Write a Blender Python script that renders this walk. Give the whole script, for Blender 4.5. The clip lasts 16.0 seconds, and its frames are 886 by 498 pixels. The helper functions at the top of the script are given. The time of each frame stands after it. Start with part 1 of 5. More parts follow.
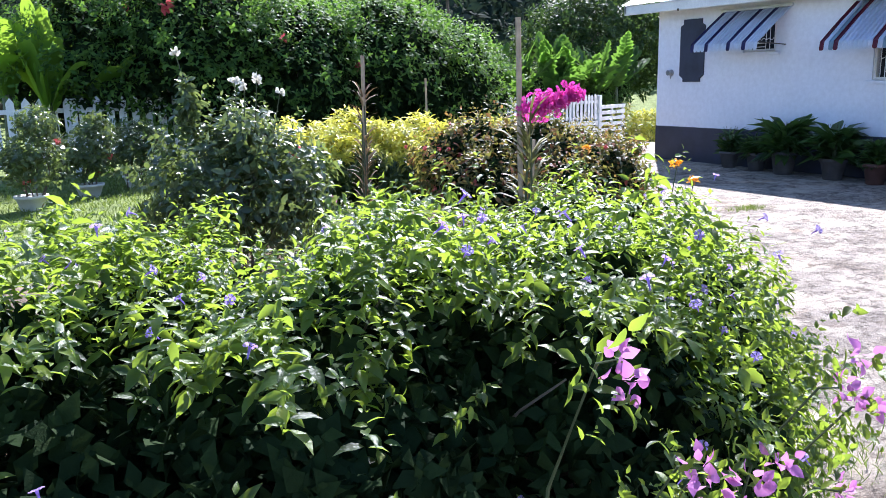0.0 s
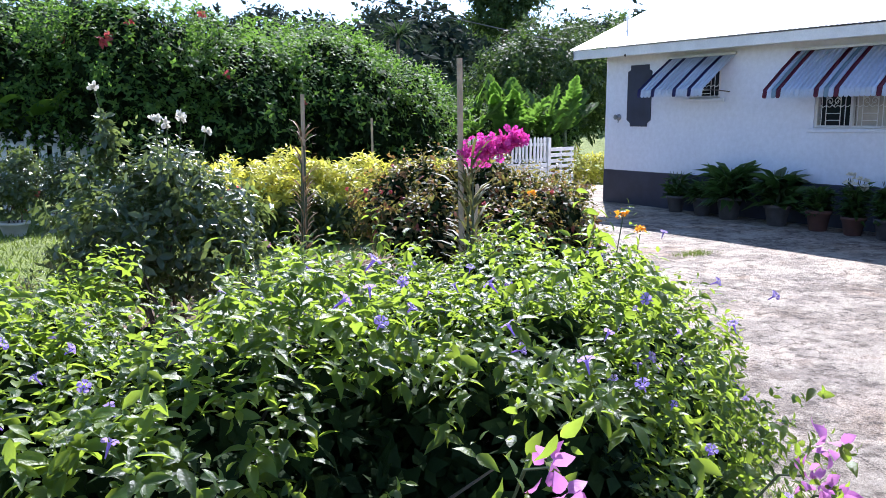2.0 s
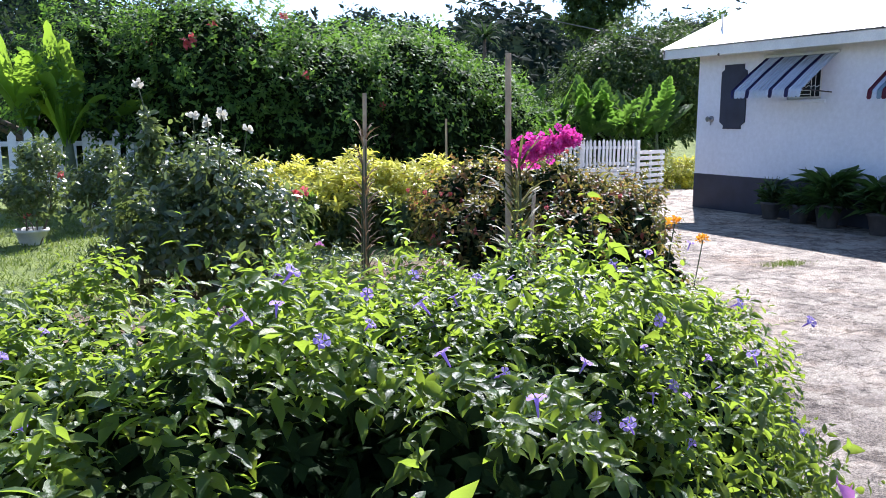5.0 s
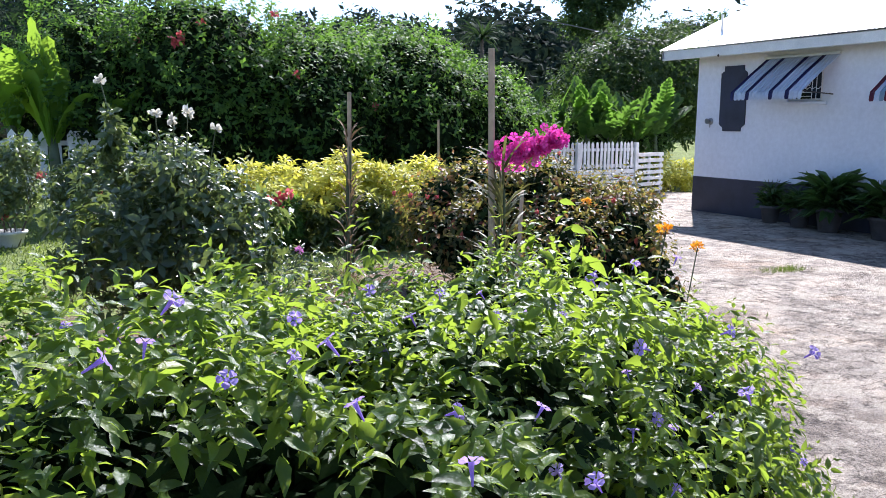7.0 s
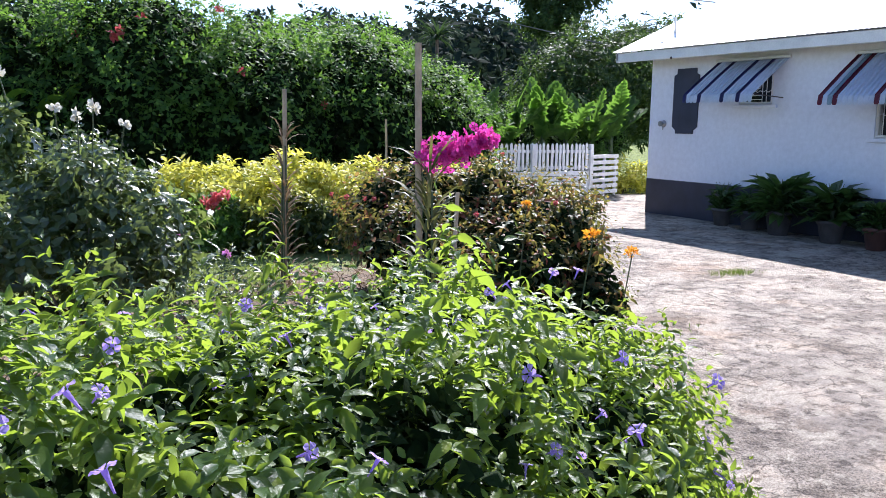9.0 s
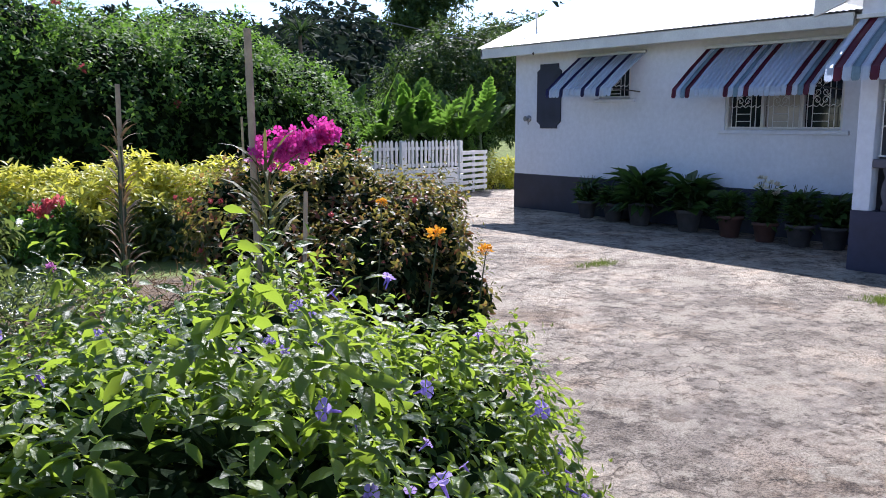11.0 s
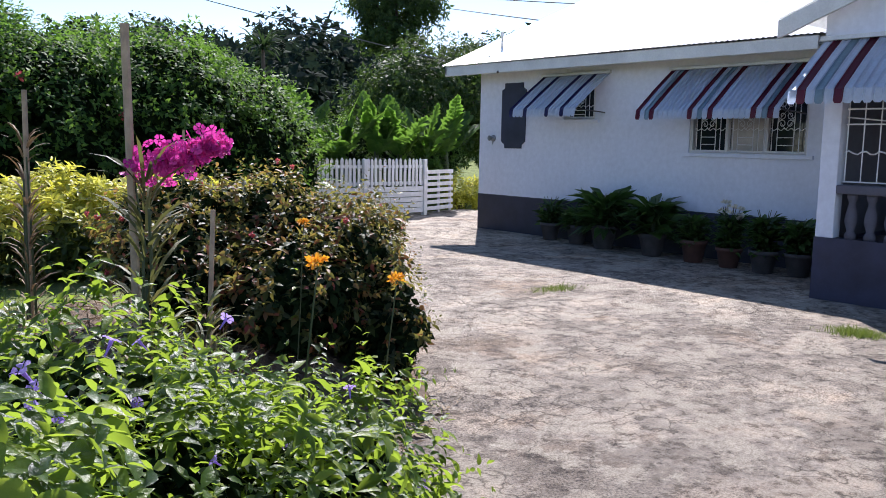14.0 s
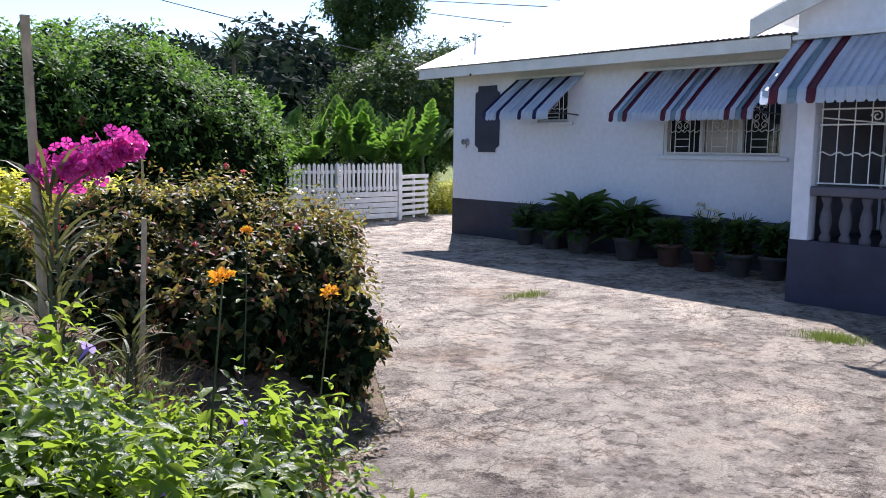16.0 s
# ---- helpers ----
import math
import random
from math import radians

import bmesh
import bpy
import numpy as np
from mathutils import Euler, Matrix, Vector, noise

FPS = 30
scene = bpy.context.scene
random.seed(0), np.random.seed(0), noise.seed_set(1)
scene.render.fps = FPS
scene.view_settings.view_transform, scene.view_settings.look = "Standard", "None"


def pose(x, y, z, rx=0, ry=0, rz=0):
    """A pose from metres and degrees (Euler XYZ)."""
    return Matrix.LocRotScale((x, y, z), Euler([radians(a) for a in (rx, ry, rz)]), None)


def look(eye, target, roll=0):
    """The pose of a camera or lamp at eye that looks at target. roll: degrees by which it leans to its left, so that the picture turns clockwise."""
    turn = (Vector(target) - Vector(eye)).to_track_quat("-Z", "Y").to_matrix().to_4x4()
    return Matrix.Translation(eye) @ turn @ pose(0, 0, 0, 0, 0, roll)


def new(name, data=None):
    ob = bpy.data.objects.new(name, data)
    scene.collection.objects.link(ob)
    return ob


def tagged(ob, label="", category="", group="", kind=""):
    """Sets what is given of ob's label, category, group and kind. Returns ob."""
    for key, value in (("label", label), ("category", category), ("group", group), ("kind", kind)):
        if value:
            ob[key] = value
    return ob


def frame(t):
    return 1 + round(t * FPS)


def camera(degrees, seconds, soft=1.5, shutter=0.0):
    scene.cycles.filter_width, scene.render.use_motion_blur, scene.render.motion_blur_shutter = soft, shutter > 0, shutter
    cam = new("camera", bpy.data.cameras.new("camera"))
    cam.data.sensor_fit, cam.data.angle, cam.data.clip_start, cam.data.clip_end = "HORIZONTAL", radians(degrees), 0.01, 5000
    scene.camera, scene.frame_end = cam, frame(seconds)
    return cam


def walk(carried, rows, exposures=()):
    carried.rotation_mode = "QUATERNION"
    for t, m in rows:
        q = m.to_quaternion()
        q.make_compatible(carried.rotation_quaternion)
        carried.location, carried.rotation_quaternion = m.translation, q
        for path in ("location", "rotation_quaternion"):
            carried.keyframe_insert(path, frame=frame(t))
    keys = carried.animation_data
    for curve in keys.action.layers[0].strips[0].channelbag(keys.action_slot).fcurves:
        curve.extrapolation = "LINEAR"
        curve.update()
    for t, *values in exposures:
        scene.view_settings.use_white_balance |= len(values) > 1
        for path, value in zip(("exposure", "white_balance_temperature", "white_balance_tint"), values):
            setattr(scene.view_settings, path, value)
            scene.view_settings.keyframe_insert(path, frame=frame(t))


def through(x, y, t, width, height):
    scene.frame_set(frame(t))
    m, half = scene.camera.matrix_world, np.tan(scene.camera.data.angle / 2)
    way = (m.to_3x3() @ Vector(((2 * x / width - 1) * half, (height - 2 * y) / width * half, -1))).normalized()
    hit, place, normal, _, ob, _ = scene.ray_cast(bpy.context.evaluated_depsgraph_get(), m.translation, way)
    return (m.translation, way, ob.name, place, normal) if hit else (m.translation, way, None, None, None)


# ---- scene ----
cam = camera(56.5, 16.0, soft=0.7)
PATH = [
    (0, (1.248, 1.242, 1.588), (2.245, 2.928, 1.184), -1.1),
    (0.5, (1.291, 1.218, 1.589), (2.326, 2.88, 1.182), -1.1),
    (1, (1.338, 1.28, 1.595), (2.421, 2.916, 1.201), -0.4),
    (1.5, (1.396, 1.353, 1.592), (2.507, 2.972, 1.212), -0.4),
    (2, (1.439, 1.413, 1.598), (2.545, 3.05, 1.285), -0.0),
    (2.5, (1.477, 1.424, 1.593), (2.527, 3.098, 1.282), -1.1),
    (3, (1.495, 1.422, 1.585), (2.518, 3.105, 1.239), -1.7),
    (3.5, (1.559, 1.455, 1.591), (2.542, 3.165, 1.262), -2.0),
    (4, (1.636, 1.458, 1.583), (2.572, 3.2, 1.283), -0.3),
    (6.5, (1.89, 1.567, 1.576), (2.788, 3.325, 1.256), 0.1),
    (7, (1.941, 1.626, 1.57), (2.854, 3.38, 1.266), 0.4),
    (7.5, (1.982, 1.667, 1.561), (2.9, 3.413, 1.231), 0.1),
    (8, (2.021, 1.693, 1.557), (2.97, 3.415, 1.194), -0.2),
    (8.5, (2.085, 1.711, 1.553), (3.043, 3.437, 1.232), -0.7),
    (9, (2.167, 1.718, 1.562), (3.161, 3.427, 1.261), 0.9),
    (9.5, (2.254, 1.753, 1.539), (3.299, 3.433, 1.249), 1.7),
    (10, (2.31, 1.783, 1.537), (3.417, 3.42, 1.228), 1.1),
    (12.5, (2.589, 1.921, 1.542), (3.944, 3.371, 1.295), -0.1),
    (13, (2.662, 1.929, 1.514), (4.012, 3.389, 1.296), 0.0),
    (13.5, (2.713, 1.909, 1.55), (4.054, 3.377, 1.334), 0.8),
    (14, (2.824, 1.984, 1.519), (4.112, 3.493, 1.264), 1.1),
    (14.5, (2.879, 1.948, 1.514), (4.152, 3.462, 1.219), -0.1),
    (15, (2.935, 1.991, 1.521), (4.216, 3.494, 1.204), 0.0),
    (15.5, (2.993, 2.018, 1.509), (4.298, 3.504, 1.21), 0.4),
    (16, (3.079, 2.062, 1.509), (4.4, 3.544, 1.266), 0.7),
]
walk(cam, [(t, look(eye, target, roll)) for t, eye, target, roll in PATH], [(0.0, 1.66, 5700, 18), (1.5, 1.54, 5700, 18), (3.0, 1.33, 5800, 18), (3.5, 1.34, 5800, 18), (7.0, 1.28, 5850, 18), (8.5, 1.36, 5850, 18), (10.0, 1.12, 5850, 18), (12.5, 0.86, 6000, 18), (16.0, 0.97, 6050, 19)])

# ---- world, sun ----
world = bpy.data.worlds.new("sky")
scene.world = world
world.use_nodes = True
wn = world.node_tree.nodes
sky = wn.new("ShaderNodeTexSky")
sky.sky_type, sky.sun_disc = "NISHITA", False
sky.sun_elevation, sky.sun_rotation = radians(43), radians(44)
sky.air_density, sky.dust_density, sky.ozone_density = 0.85, 0.2, 2.0
wn["Background"].inputs["Strength"].default_value = 0.108
world.node_tree.links.new(sky.outputs[0], wn["Background"].inputs["Color"])
sun = new("sun", bpy.data.lights.new("sun", "SUN"))
sun.data.energy, sun.data.angle, sun.data.color = 5.0, radians(0.53), (1.0, 0.96, 0.89)
sun.matrix_world = look((2.1, 2.2, 2.9), (0, 0, 0))

# ---- materials ----


def material(name, rough=0.6, metal=0.0):
    m = bpy.data.materials.new(name)
    m.use_nodes = True
    nt = m.node_tree
    b = nt.nodes["Principled BSDF"]
    b.inputs["Roughness"].default_value, b.inputs["Metallic"].default_value = rough, metal
    return m, nt, b


def node(nt, kind, **inputs):
    n = nt.nodes.new(kind)
    for key, value in inputs.items():
        n.inputs[key.replace("_", " ")].default_value = value
    return n


def ramp(nt, fac, stops):
    r = nt.nodes.new("ShaderNodeValToRGB")
    e = r.color_ramp.elements
    while len(e) < len(stops):
        e.new(0.5)
    for el, (p, c) in zip(e, stops):
        el.position, el.color = p, (*c, 1)
    nt.links.new(fac, r.inputs[0])
    return r.outputs[0]


def mixed(nt, fac, a, b, blend="MIX"):
    n = nt.nodes.new("ShaderNodeMix")
    n.data_type, n.blend_type = "RGBA", blend
    for s, v in ((n.inputs[0], fac), (n.inputs[6], a), (n.inputs[7], b)):
        if isinstance(v, (int, float)):
            s.default_value = v
        elif isinstance(v, tuple):
            s.default_value = (*v, 1)
        else:
            nt.links.new(v, s)
    return n.outputs[2]


def noise_out(nt, scale, detail=5.0, rough=0.6, coords="Object", stretch=None):
    c = nt.nodes.new("ShaderNodeTexCoord")
    out = c.outputs[coords]
    if stretch:
        mp = nt.nodes.new("ShaderNodeMapping")
        mp.inputs["Scale"].default_value = stretch
        nt.links.new(out, mp.inputs[0])
        out = mp.outputs[0]
    n = node(nt, "ShaderNodeTexNoise", Scale=scale, Detail=detail, Roughness=rough)
    nt.links.new(out, n.inputs["Vector"])
    return n.outputs["Fac"]


def bump(nt, b, height, strength=0.3, dist=0.02):
    n = node(nt, "ShaderNodeBump", Strength=strength, Distance=dist)
    nt.links.new(height, n.inputs["Height"])
    nt.links.new(n.outputs[0], b.inputs["Normal"])


def plain(name, colour, rough=0.6, metal=0.0, scale=6.0, vary=0.18, relief=0.15):
    """Paint, metal, timber: a base colour with broad stains and a fine grain."""
    m, nt, b = material(name, rough, metal)
    dark = tuple(c * (1 - vary) for c in colour)
    light = tuple(min(1, c * (1 + vary * 0.5)) for c in colour)
    broad = ramp(nt, noise_out(nt, scale), [(0.3, dark), (0.65, light)])
    fine = ramp(nt, noise_out(nt, scale * 14, 3), [(0.3, (0.82, 0.82, 0.82)), (0.7, (1, 1, 1))])
    nt.links.new(mixed(nt, 0.6, broad, fine, "MULTIPLY"), b.inputs["Base Color"])
    bump(nt, b, noise_out(nt, scale * 20, 4), relief, 0.004)
    return m


def leaf_material(name, stops, through, share=0.42, rough=0.42, spec=0.4):
    """Leaves: colours by leaf, with light passing through the blade."""
    m, nt, b = material(name, rough)
    geo = nt.nodes.new("ShaderNodeNewGeometry")
    col = ramp(nt, geo.outputs["Random Per Island"], stops)
    grain = ramp(nt, noise_out(nt, 60, 3), [(0.3, (0.7, 0.7, 0.7)), (0.7, (1.05, 1.05, 1.05))])
    col = mixed(nt, 0.7, col, grain, "MULTIPLY")
    nt.links.new(col, b.inputs["Base Color"])
    b.inputs["Specular IOR Level"].default_value = spec
    bump(nt, b, noise_out(nt, 130, 3, 0.6), 0.55, 0.004)
    t = nt.nodes.new("ShaderNodeBsdfTranslucent")
    tint = mixed(nt, 0.55, col, through)
    nt.links.new(tint, t.inputs["Color"])
    mix = nt.nodes.new("ShaderNodeMixShader")
    mix.inputs[0].default_value = share
    nt.links.new(b.outputs[0], mix.inputs[1])
    nt.links.new(t.outputs[0], mix.inputs[2])
    nt.links.new(mix.outputs[0], nt.nodes["Material Output"].inputs["Surface"])
    return m


L_SHRUB = leaf_material("shrub_leaf", [(0.0, (0.014, 0.034, 0.014)), (0.3, (0.034, 0.072, 0.02)), (0.65, (0.075, 0.13, 0.028)), (0.9, (0.15, 0.21, 0.035)), (1.0, (0.24, 0.28, 0.045))], (0.56, 0.76, 0.055), 0.48, 0.4, 0.34)
# near-black leaf colour paints in the shade deep inside the bushes
L_INNER = leaf_material("inner_leaf_painted_shade", [(0.0, (0.009, 0.02, 0.008)), (1.0, (0.022, 0.04, 0.013))], (0.04, 0.07, 0.015), 0.06, 0.75, 0.05)
L_ROSE = leaf_material("rose_leaf", [(0.0, (0.03, 0.055, 0.027)), (0.7, (0.062, 0.1, 0.04)), (1.0, (0.14, 0.17, 0.065))], (0.36, 0.46, 0.09), 0.34, 0.3, 0.6)
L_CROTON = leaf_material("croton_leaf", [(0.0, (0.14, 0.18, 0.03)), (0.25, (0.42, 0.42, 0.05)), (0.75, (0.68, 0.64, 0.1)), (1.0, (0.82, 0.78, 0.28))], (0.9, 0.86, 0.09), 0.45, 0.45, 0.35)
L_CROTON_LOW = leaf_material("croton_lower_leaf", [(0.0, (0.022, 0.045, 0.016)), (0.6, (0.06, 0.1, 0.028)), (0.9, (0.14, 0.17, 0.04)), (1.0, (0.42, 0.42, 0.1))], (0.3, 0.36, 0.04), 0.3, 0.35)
L_COPPER = leaf_material("copper_leaf", [(0.0, (0.018, 0.034, 0.014)), (0.4, (0.05, 0.075, 0.022)), (0.66, (0.12, 0.13, 0.035)), (0.76, (0.22, 0.1, 0.045)), (0.9, (0.32, 0.045, 0.045)), (1.0, (0.52, 0.44, 0.11))], (0.5, 0.44, 0.08), 0.38, 0.5, 0.3)
L_HIB = leaf_material("hibiscus_leaf", [(0.0, (0.022, 0.054, 0.017)), (0.6, (0.055, 0.12, 0.026)), (1.0, (0.105, 0.19, 0.038))], (0.3, 0.56, 0.055), 0.4, 0.6, 0.2)
L_BANANA = leaf_material("banana_leaf", [(0.0, (0.06, 0.14, 0.015)), (1.0, (0.13, 0.25, 0.03))], (0.5, 0.75, 0.05), 0.5, 0.4, 0.35)
L_STRAP = leaf_material("orchid_leaf", [(0.0, (0.06, 0.075, 0.03)), (0.6, (0.13, 0.14, 0.05)), (1.0, (0.26, 0.21, 0.09))], (0.3, 0.3, 0.08), 0.22, 0.55, 0.25)
L_DARK = leaf_material("woodland_leaf", [(0.0, (0.012, 0.026, 0.016)), (0.6, (0.026, 0.05, 0.026)), (1.0, (0.055, 0.085, 0.034))], (0.12, 0.22, 0.05), 0.22, 0.8, 0.05)
L_MANGO = leaf_material("mango_leaf", [(0.0, (0.016, 0.034, 0.016)), (0.6, (0.034, 0.066, 0.024)), (1.0, (0.08, 0.12, 0.036))], (0.2, 0.34, 0.05), 0.28, 0.6, 0.15)
# bluer, less translucent woodland leaf; the hill's backlit shade is in its colour
L_FAR = leaf_material("far_leaf_backlit_shade", [(0.0, (0.014, 0.024, 0.02)), (0.7, (0.026, 0.042, 0.03)), (1.0, (0.05, 0.075, 0.042))], (0.07, 0.11, 0.06), 0.12, 0.85, 0.03)
L_LIGHT = leaf_material("light_green_leaf", [(0.0, (0.05, 0.1, 0.02)), (0.6, (0.1, 0.18, 0.03)), (1.0, (0.18, 0.26, 0.05))], (0.45, 0.62, 0.06), 0.45, 0.6, 0.2)
L_POT = leaf_material("pot_plant_leaf", [(0.0, (0.02, 0.05, 0.018)), (1.0, (0.06, 0.12, 0.03))], (0.2, 0.36, 0.05), 0.3, 0.35)
L_GRASS = leaf_material("grass_blade", [(0.0, (0.06, 0.11, 0.02)), (1.0, (0.16, 0.2, 0.05))], (0.35, 0.45, 0.06), 0.35, 0.5)
L_DRY = leaf_material("dry_leaf", [(0.0, (0.1, 0.06, 0.03)), (0.6, (0.22, 0.15, 0.08)), (1.0, (0.36, 0.27, 0.16))], (0.3, 0.2, 0.1), 0.2, 0.7)
P_VIOLET = leaf_material("violet_petal", [(0.0, (0.32, 0.2, 0.58)), (1.0, (0.58, 0.42, 0.82))], (0.66, 0.48, 0.98), 0.4, 0.5)
P_PINK = leaf_material("pink_bract", [(0.0, (0.38, 0.09, 0.33)), (0.6, (0.6, 0.2, 0.5)), (1.0, (0.78, 0.36, 0.62))], (0.9, 0.4, 0.75), 0.38, 0.5)
P_MAGENTA = leaf_material("magenta_petal", [(0.0, (0.55, 0.02, 0.28)), (1.0, (0.85, 0.1, 0.5))], (0.95, 0.1, 0.5), 0.4, 0.45)
P_ORANGE = leaf_material("orange_petal", [(0.0, (0.75, 0.26, 0.01)), (1.0, (0.9, 0.45, 0.03))], (1.0, 0.5, 0.03), 0.4, 0.5)
P_WHITE = leaf_material("white_petal", [(0.0, (0.7, 0.66, 0.55)), (1.0, (0.85, 0.82, 0.72))], (0.9, 0.85, 0.7), 0.35, 0.5)
P_RED = leaf_material("red_petal", [(0.0, (0.5, 0.05, 0.06)), (1.0, (0.7, 0.16, 0.17))], (0.8, 0.2, 0.2), 0.35, 0.45)
M_STEM = plain("green_stem", (0.07, 0.09, 0.035), 0.6, 0, 20)
M_BARK = plain("bark", (0.12, 0.09, 0.065), 0.9, 0, 9, 0.4, 0.8)
M_STAKE = plain("weathered_stake", (0.46, 0.34, 0.22), 0.85, 0, 12, 0.35, 0.5)
M_WALL = plain("white_wall_paint", (0.73, 0.75, 0.83), 0.75, 0, 0.9, 0.06, 0.07)
M_PLINTH = plain("dark_blue_grey_paint", (0.032, 0.036, 0.06), 0.6, 0, 2.2, 0.35, 0.25)
M_PORCHBASE = plain("slate_blue_paint", (0.034, 0.036, 0.07), 0.6, 0, 2.5, 0.35, 0.25)
M_BALUSTER = plain("grey_blue_concrete", (0.11, 0.105, 0.13), 0.8, 0, 4, 0.25, 0.3)
M_ROOF = plain("white_metal_roof", (0.8, 0.8, 0.78), 0.45, 0.0, 1.2, 0.08, 0.1)
M_TRIM = plain("white_timber_paint", (0.74, 0.73, 0.7), 0.6, 0, 3, 0.12, 0.2)
M_SOFFIT = plain("cream_soffit_paint", (0.62, 0.58, 0.5), 0.7, 0, 3, 0.15, 0.2)
M_IRON = plain("white_iron_paint", (0.72, 0.72, 0.72), 0.45, 0.1, 8, 0.12, 0.1)
M_RUST = plain("dark_iron", (0.1, 0.08, 0.075), 0.6, 0.6, 12, 0.4, 0.3)
M_AW_W = plain("white_awning_metal", (0.7, 0.76, 0.86), 0.4, 0.1, 2.5, 0.12, 0.08)
M_AW_N = plain("navy_awning_metal", (0.03, 0.025, 0.12), 0.4, 0.1, 2.5, 0.25, 0.08)
M_AW_M = plain("maroon_awning_metal", (0.15, 0.014, 0.04), 0.4, 0.1, 2.5, 0.25, 0.08)
M_AW_T = plain("teal_grey_awning_metal", (0.3, 0.42, 0.5), 0.4, 0.1, 2.5, 0.25, 0.08)
M_FENCE = plain("white_picket_paint", (0.76, 0.75, 0.73), 0.65, 0, 5, 0.15, 0.25)
M_POT = plain("grey_clay_pot", (0.075, 0.068, 0.07), 0.8, 0, 7, 0.35, 0.4)
M_TERRA = plain("terracotta_pot", (0.1, 0.045, 0.035), 0.8, 0, 7, 0.3, 0.4)
M_CURTAIN = plain("pale_curtain", (0.5, 0.47, 0.42), 0.9, 0, 4, 0.15, 0.2)
# dark grey carries the dimness of enclosed spaces in its colour
M_ROOM = plain("dimmed_room_grey", (0.2, 0.19, 0.19), 0.9, 0, 2, 0.2, 0.1)
# grey that paints the porch's shade onto the house wall
M_PORCHWALL = plain("porch_wall_painted_shade", (0.13, 0.13, 0.15), 0.8, 0, 2, 0.2, 0.2)
M_CABLE = plain("power_cable", (0.14, 0.13, 0.12), 0.6, 0, 4)
M_LAMP = plain("grey_lamp_metal", (0.3, 0.3, 0.32), 0.35, 0.7, 9)
M_SOIL = plain("bed_soil", (0.16, 0.115, 0.08), 0.95, 0, 7, 0.45, 0.9)

M_GLASS, nt, b = material("window_glass", 0.05)
b.inputs["Base Color"].default_value = (0.02, 0.025, 0.03, 1)
b.inputs["Specular IOR Level"].default_value = 0.6


def concrete():
    """Old poured concrete: rain-worn cream patches, dark grit, rusty stains and cracks."""
    m, nt, b = material("worn_concrete", 0.85)
    broad = ramp(nt, noise_out(nt, 0.45, 6, 0.6), [(0.32, (0.24, 0.2, 0.165)), (0.5, (0.32, 0.272, 0.222)), (0.68, (0.4, 0.345, 0.28))])
    flake = ramp(nt, noise_out(nt, 1.5, 15, 0.66), [(0.38, (0.7, 0.67, 0.64)), (0.47, (0.94, 0.93, 0.91)), (0.51, (1.0, 1.0, 1.0)), (0.54, (1.4, 1.38, 1.34)), (0.6, (1.55, 1.52, 1.46))])
    scab = ramp(nt, noise_out(nt, 3.1, 15, 0.7), [(0.4, (0.5, 0.46, 0.43)), (0.435, (0.8, 0.77, 0.75)), (0.46, (1, 1, 1))])
    grit = ramp(nt, noise_out(nt, 75, 4, 0.8), [(0.42, (0.3, 0.28, 0.27)), (0.5, (0.92, 0.9, 0.89)), (0.6, (1.3, 1.28, 1.25))])
    worn = ramp(nt, noise_out(nt, 0.6, 8, 0.65), [(0.42, (0.25, 0.25, 0.25)), (0.58, (0.95, 0.95, 0.95))])
    rust = ramp(nt, noise_out(nt, 0.8, 4), [(0.52, (1, 1, 1)), (0.7, (1.0, 0.84, 0.68))])
    col = mixed(nt, 0.8, broad, rust, "MULTIPLY")
    pit = ramp(nt, noise_out(nt, 8.5, 15, 0.72), [(0.41, (0.42, 0.39, 0.36)), (0.45, (0.86, 0.84, 0.82)), (0.5, (1, 1, 1)), (0.56, (1.16, 1.15, 1.13))])
    for f, layer in ((0.95, flake), (0.9, scab), (1.0, pit), (worn, grit)):
        col = mixed(nt, f, col, layer, "MULTIPLY")
    cream = ramp(nt, noise_out(nt, 2.2, 15, 0.74), [(0.52, (0, 0, 0)), (0.545, (0.75, 0.75, 0.75)), (0.6, (0.95, 0.95, 0.95))])
    col = mixed(nt, cream, col, mixed(nt, 0.5, (0.46, 0.395, 0.31), grit, "MULTIPLY"))
    co = nt.nodes.new("ShaderNodeTexCoord")
    wob = node(nt, "ShaderNodeTexNoise", Scale=1.6, Detail=5.0)
    nt.links.new(co.outputs["Object"], wob.inputs["Vector"])
    warp = nt.nodes.new("ShaderNodeVectorMath")
    warp.operation = "MULTIPLY_ADD"
    warp.inputs[1].default_value = (1.3, 1.3, 1.3)
    nt.links.new(wob.outputs["Color"], warp.inputs[0])
    nt.links.new(co.outputs["Object"], warp.inputs[2])
    vor = node(nt, "ShaderNodeTexVoronoi", Scale=0.5)
    vor.feature = "DISTANCE_TO_EDGE"
    nt.links.new(warp.outputs[0], vor.inputs["Vector"])
    crack = ramp(nt, vor.outputs["Distance"], [(0.0, (0.35, 0.33, 0.31)), (0.004, (0.8, 0.8, 0.8)), (0.008, (1, 1, 1))])
    col = mixed(nt, 0.6, col, crack, "MULTIPLY")
    hair = node(nt, "ShaderNodeTexVoronoi", Scale=2.6)
    hair.feature = "DISTANCE_TO_EDGE"
    nt.links.new(warp.outputs[0], hair.inputs["Vector"])
    lines = ramp(nt, hair.outputs["Distance"], [(0.0, (0.22, 0.2, 0.18)), (0.02, (0.7, 0.68, 0.66)), (0.04, (1, 1, 1))])
    where = ramp(nt, noise_out(nt, 0.9, 5), [(0.42, (0, 0, 0)), (0.54, (0.9, 0.9, 0.9))])
    col = mixed(nt, where, col, mixed(nt, 1.0, col, lines, "MULTIPLY"))
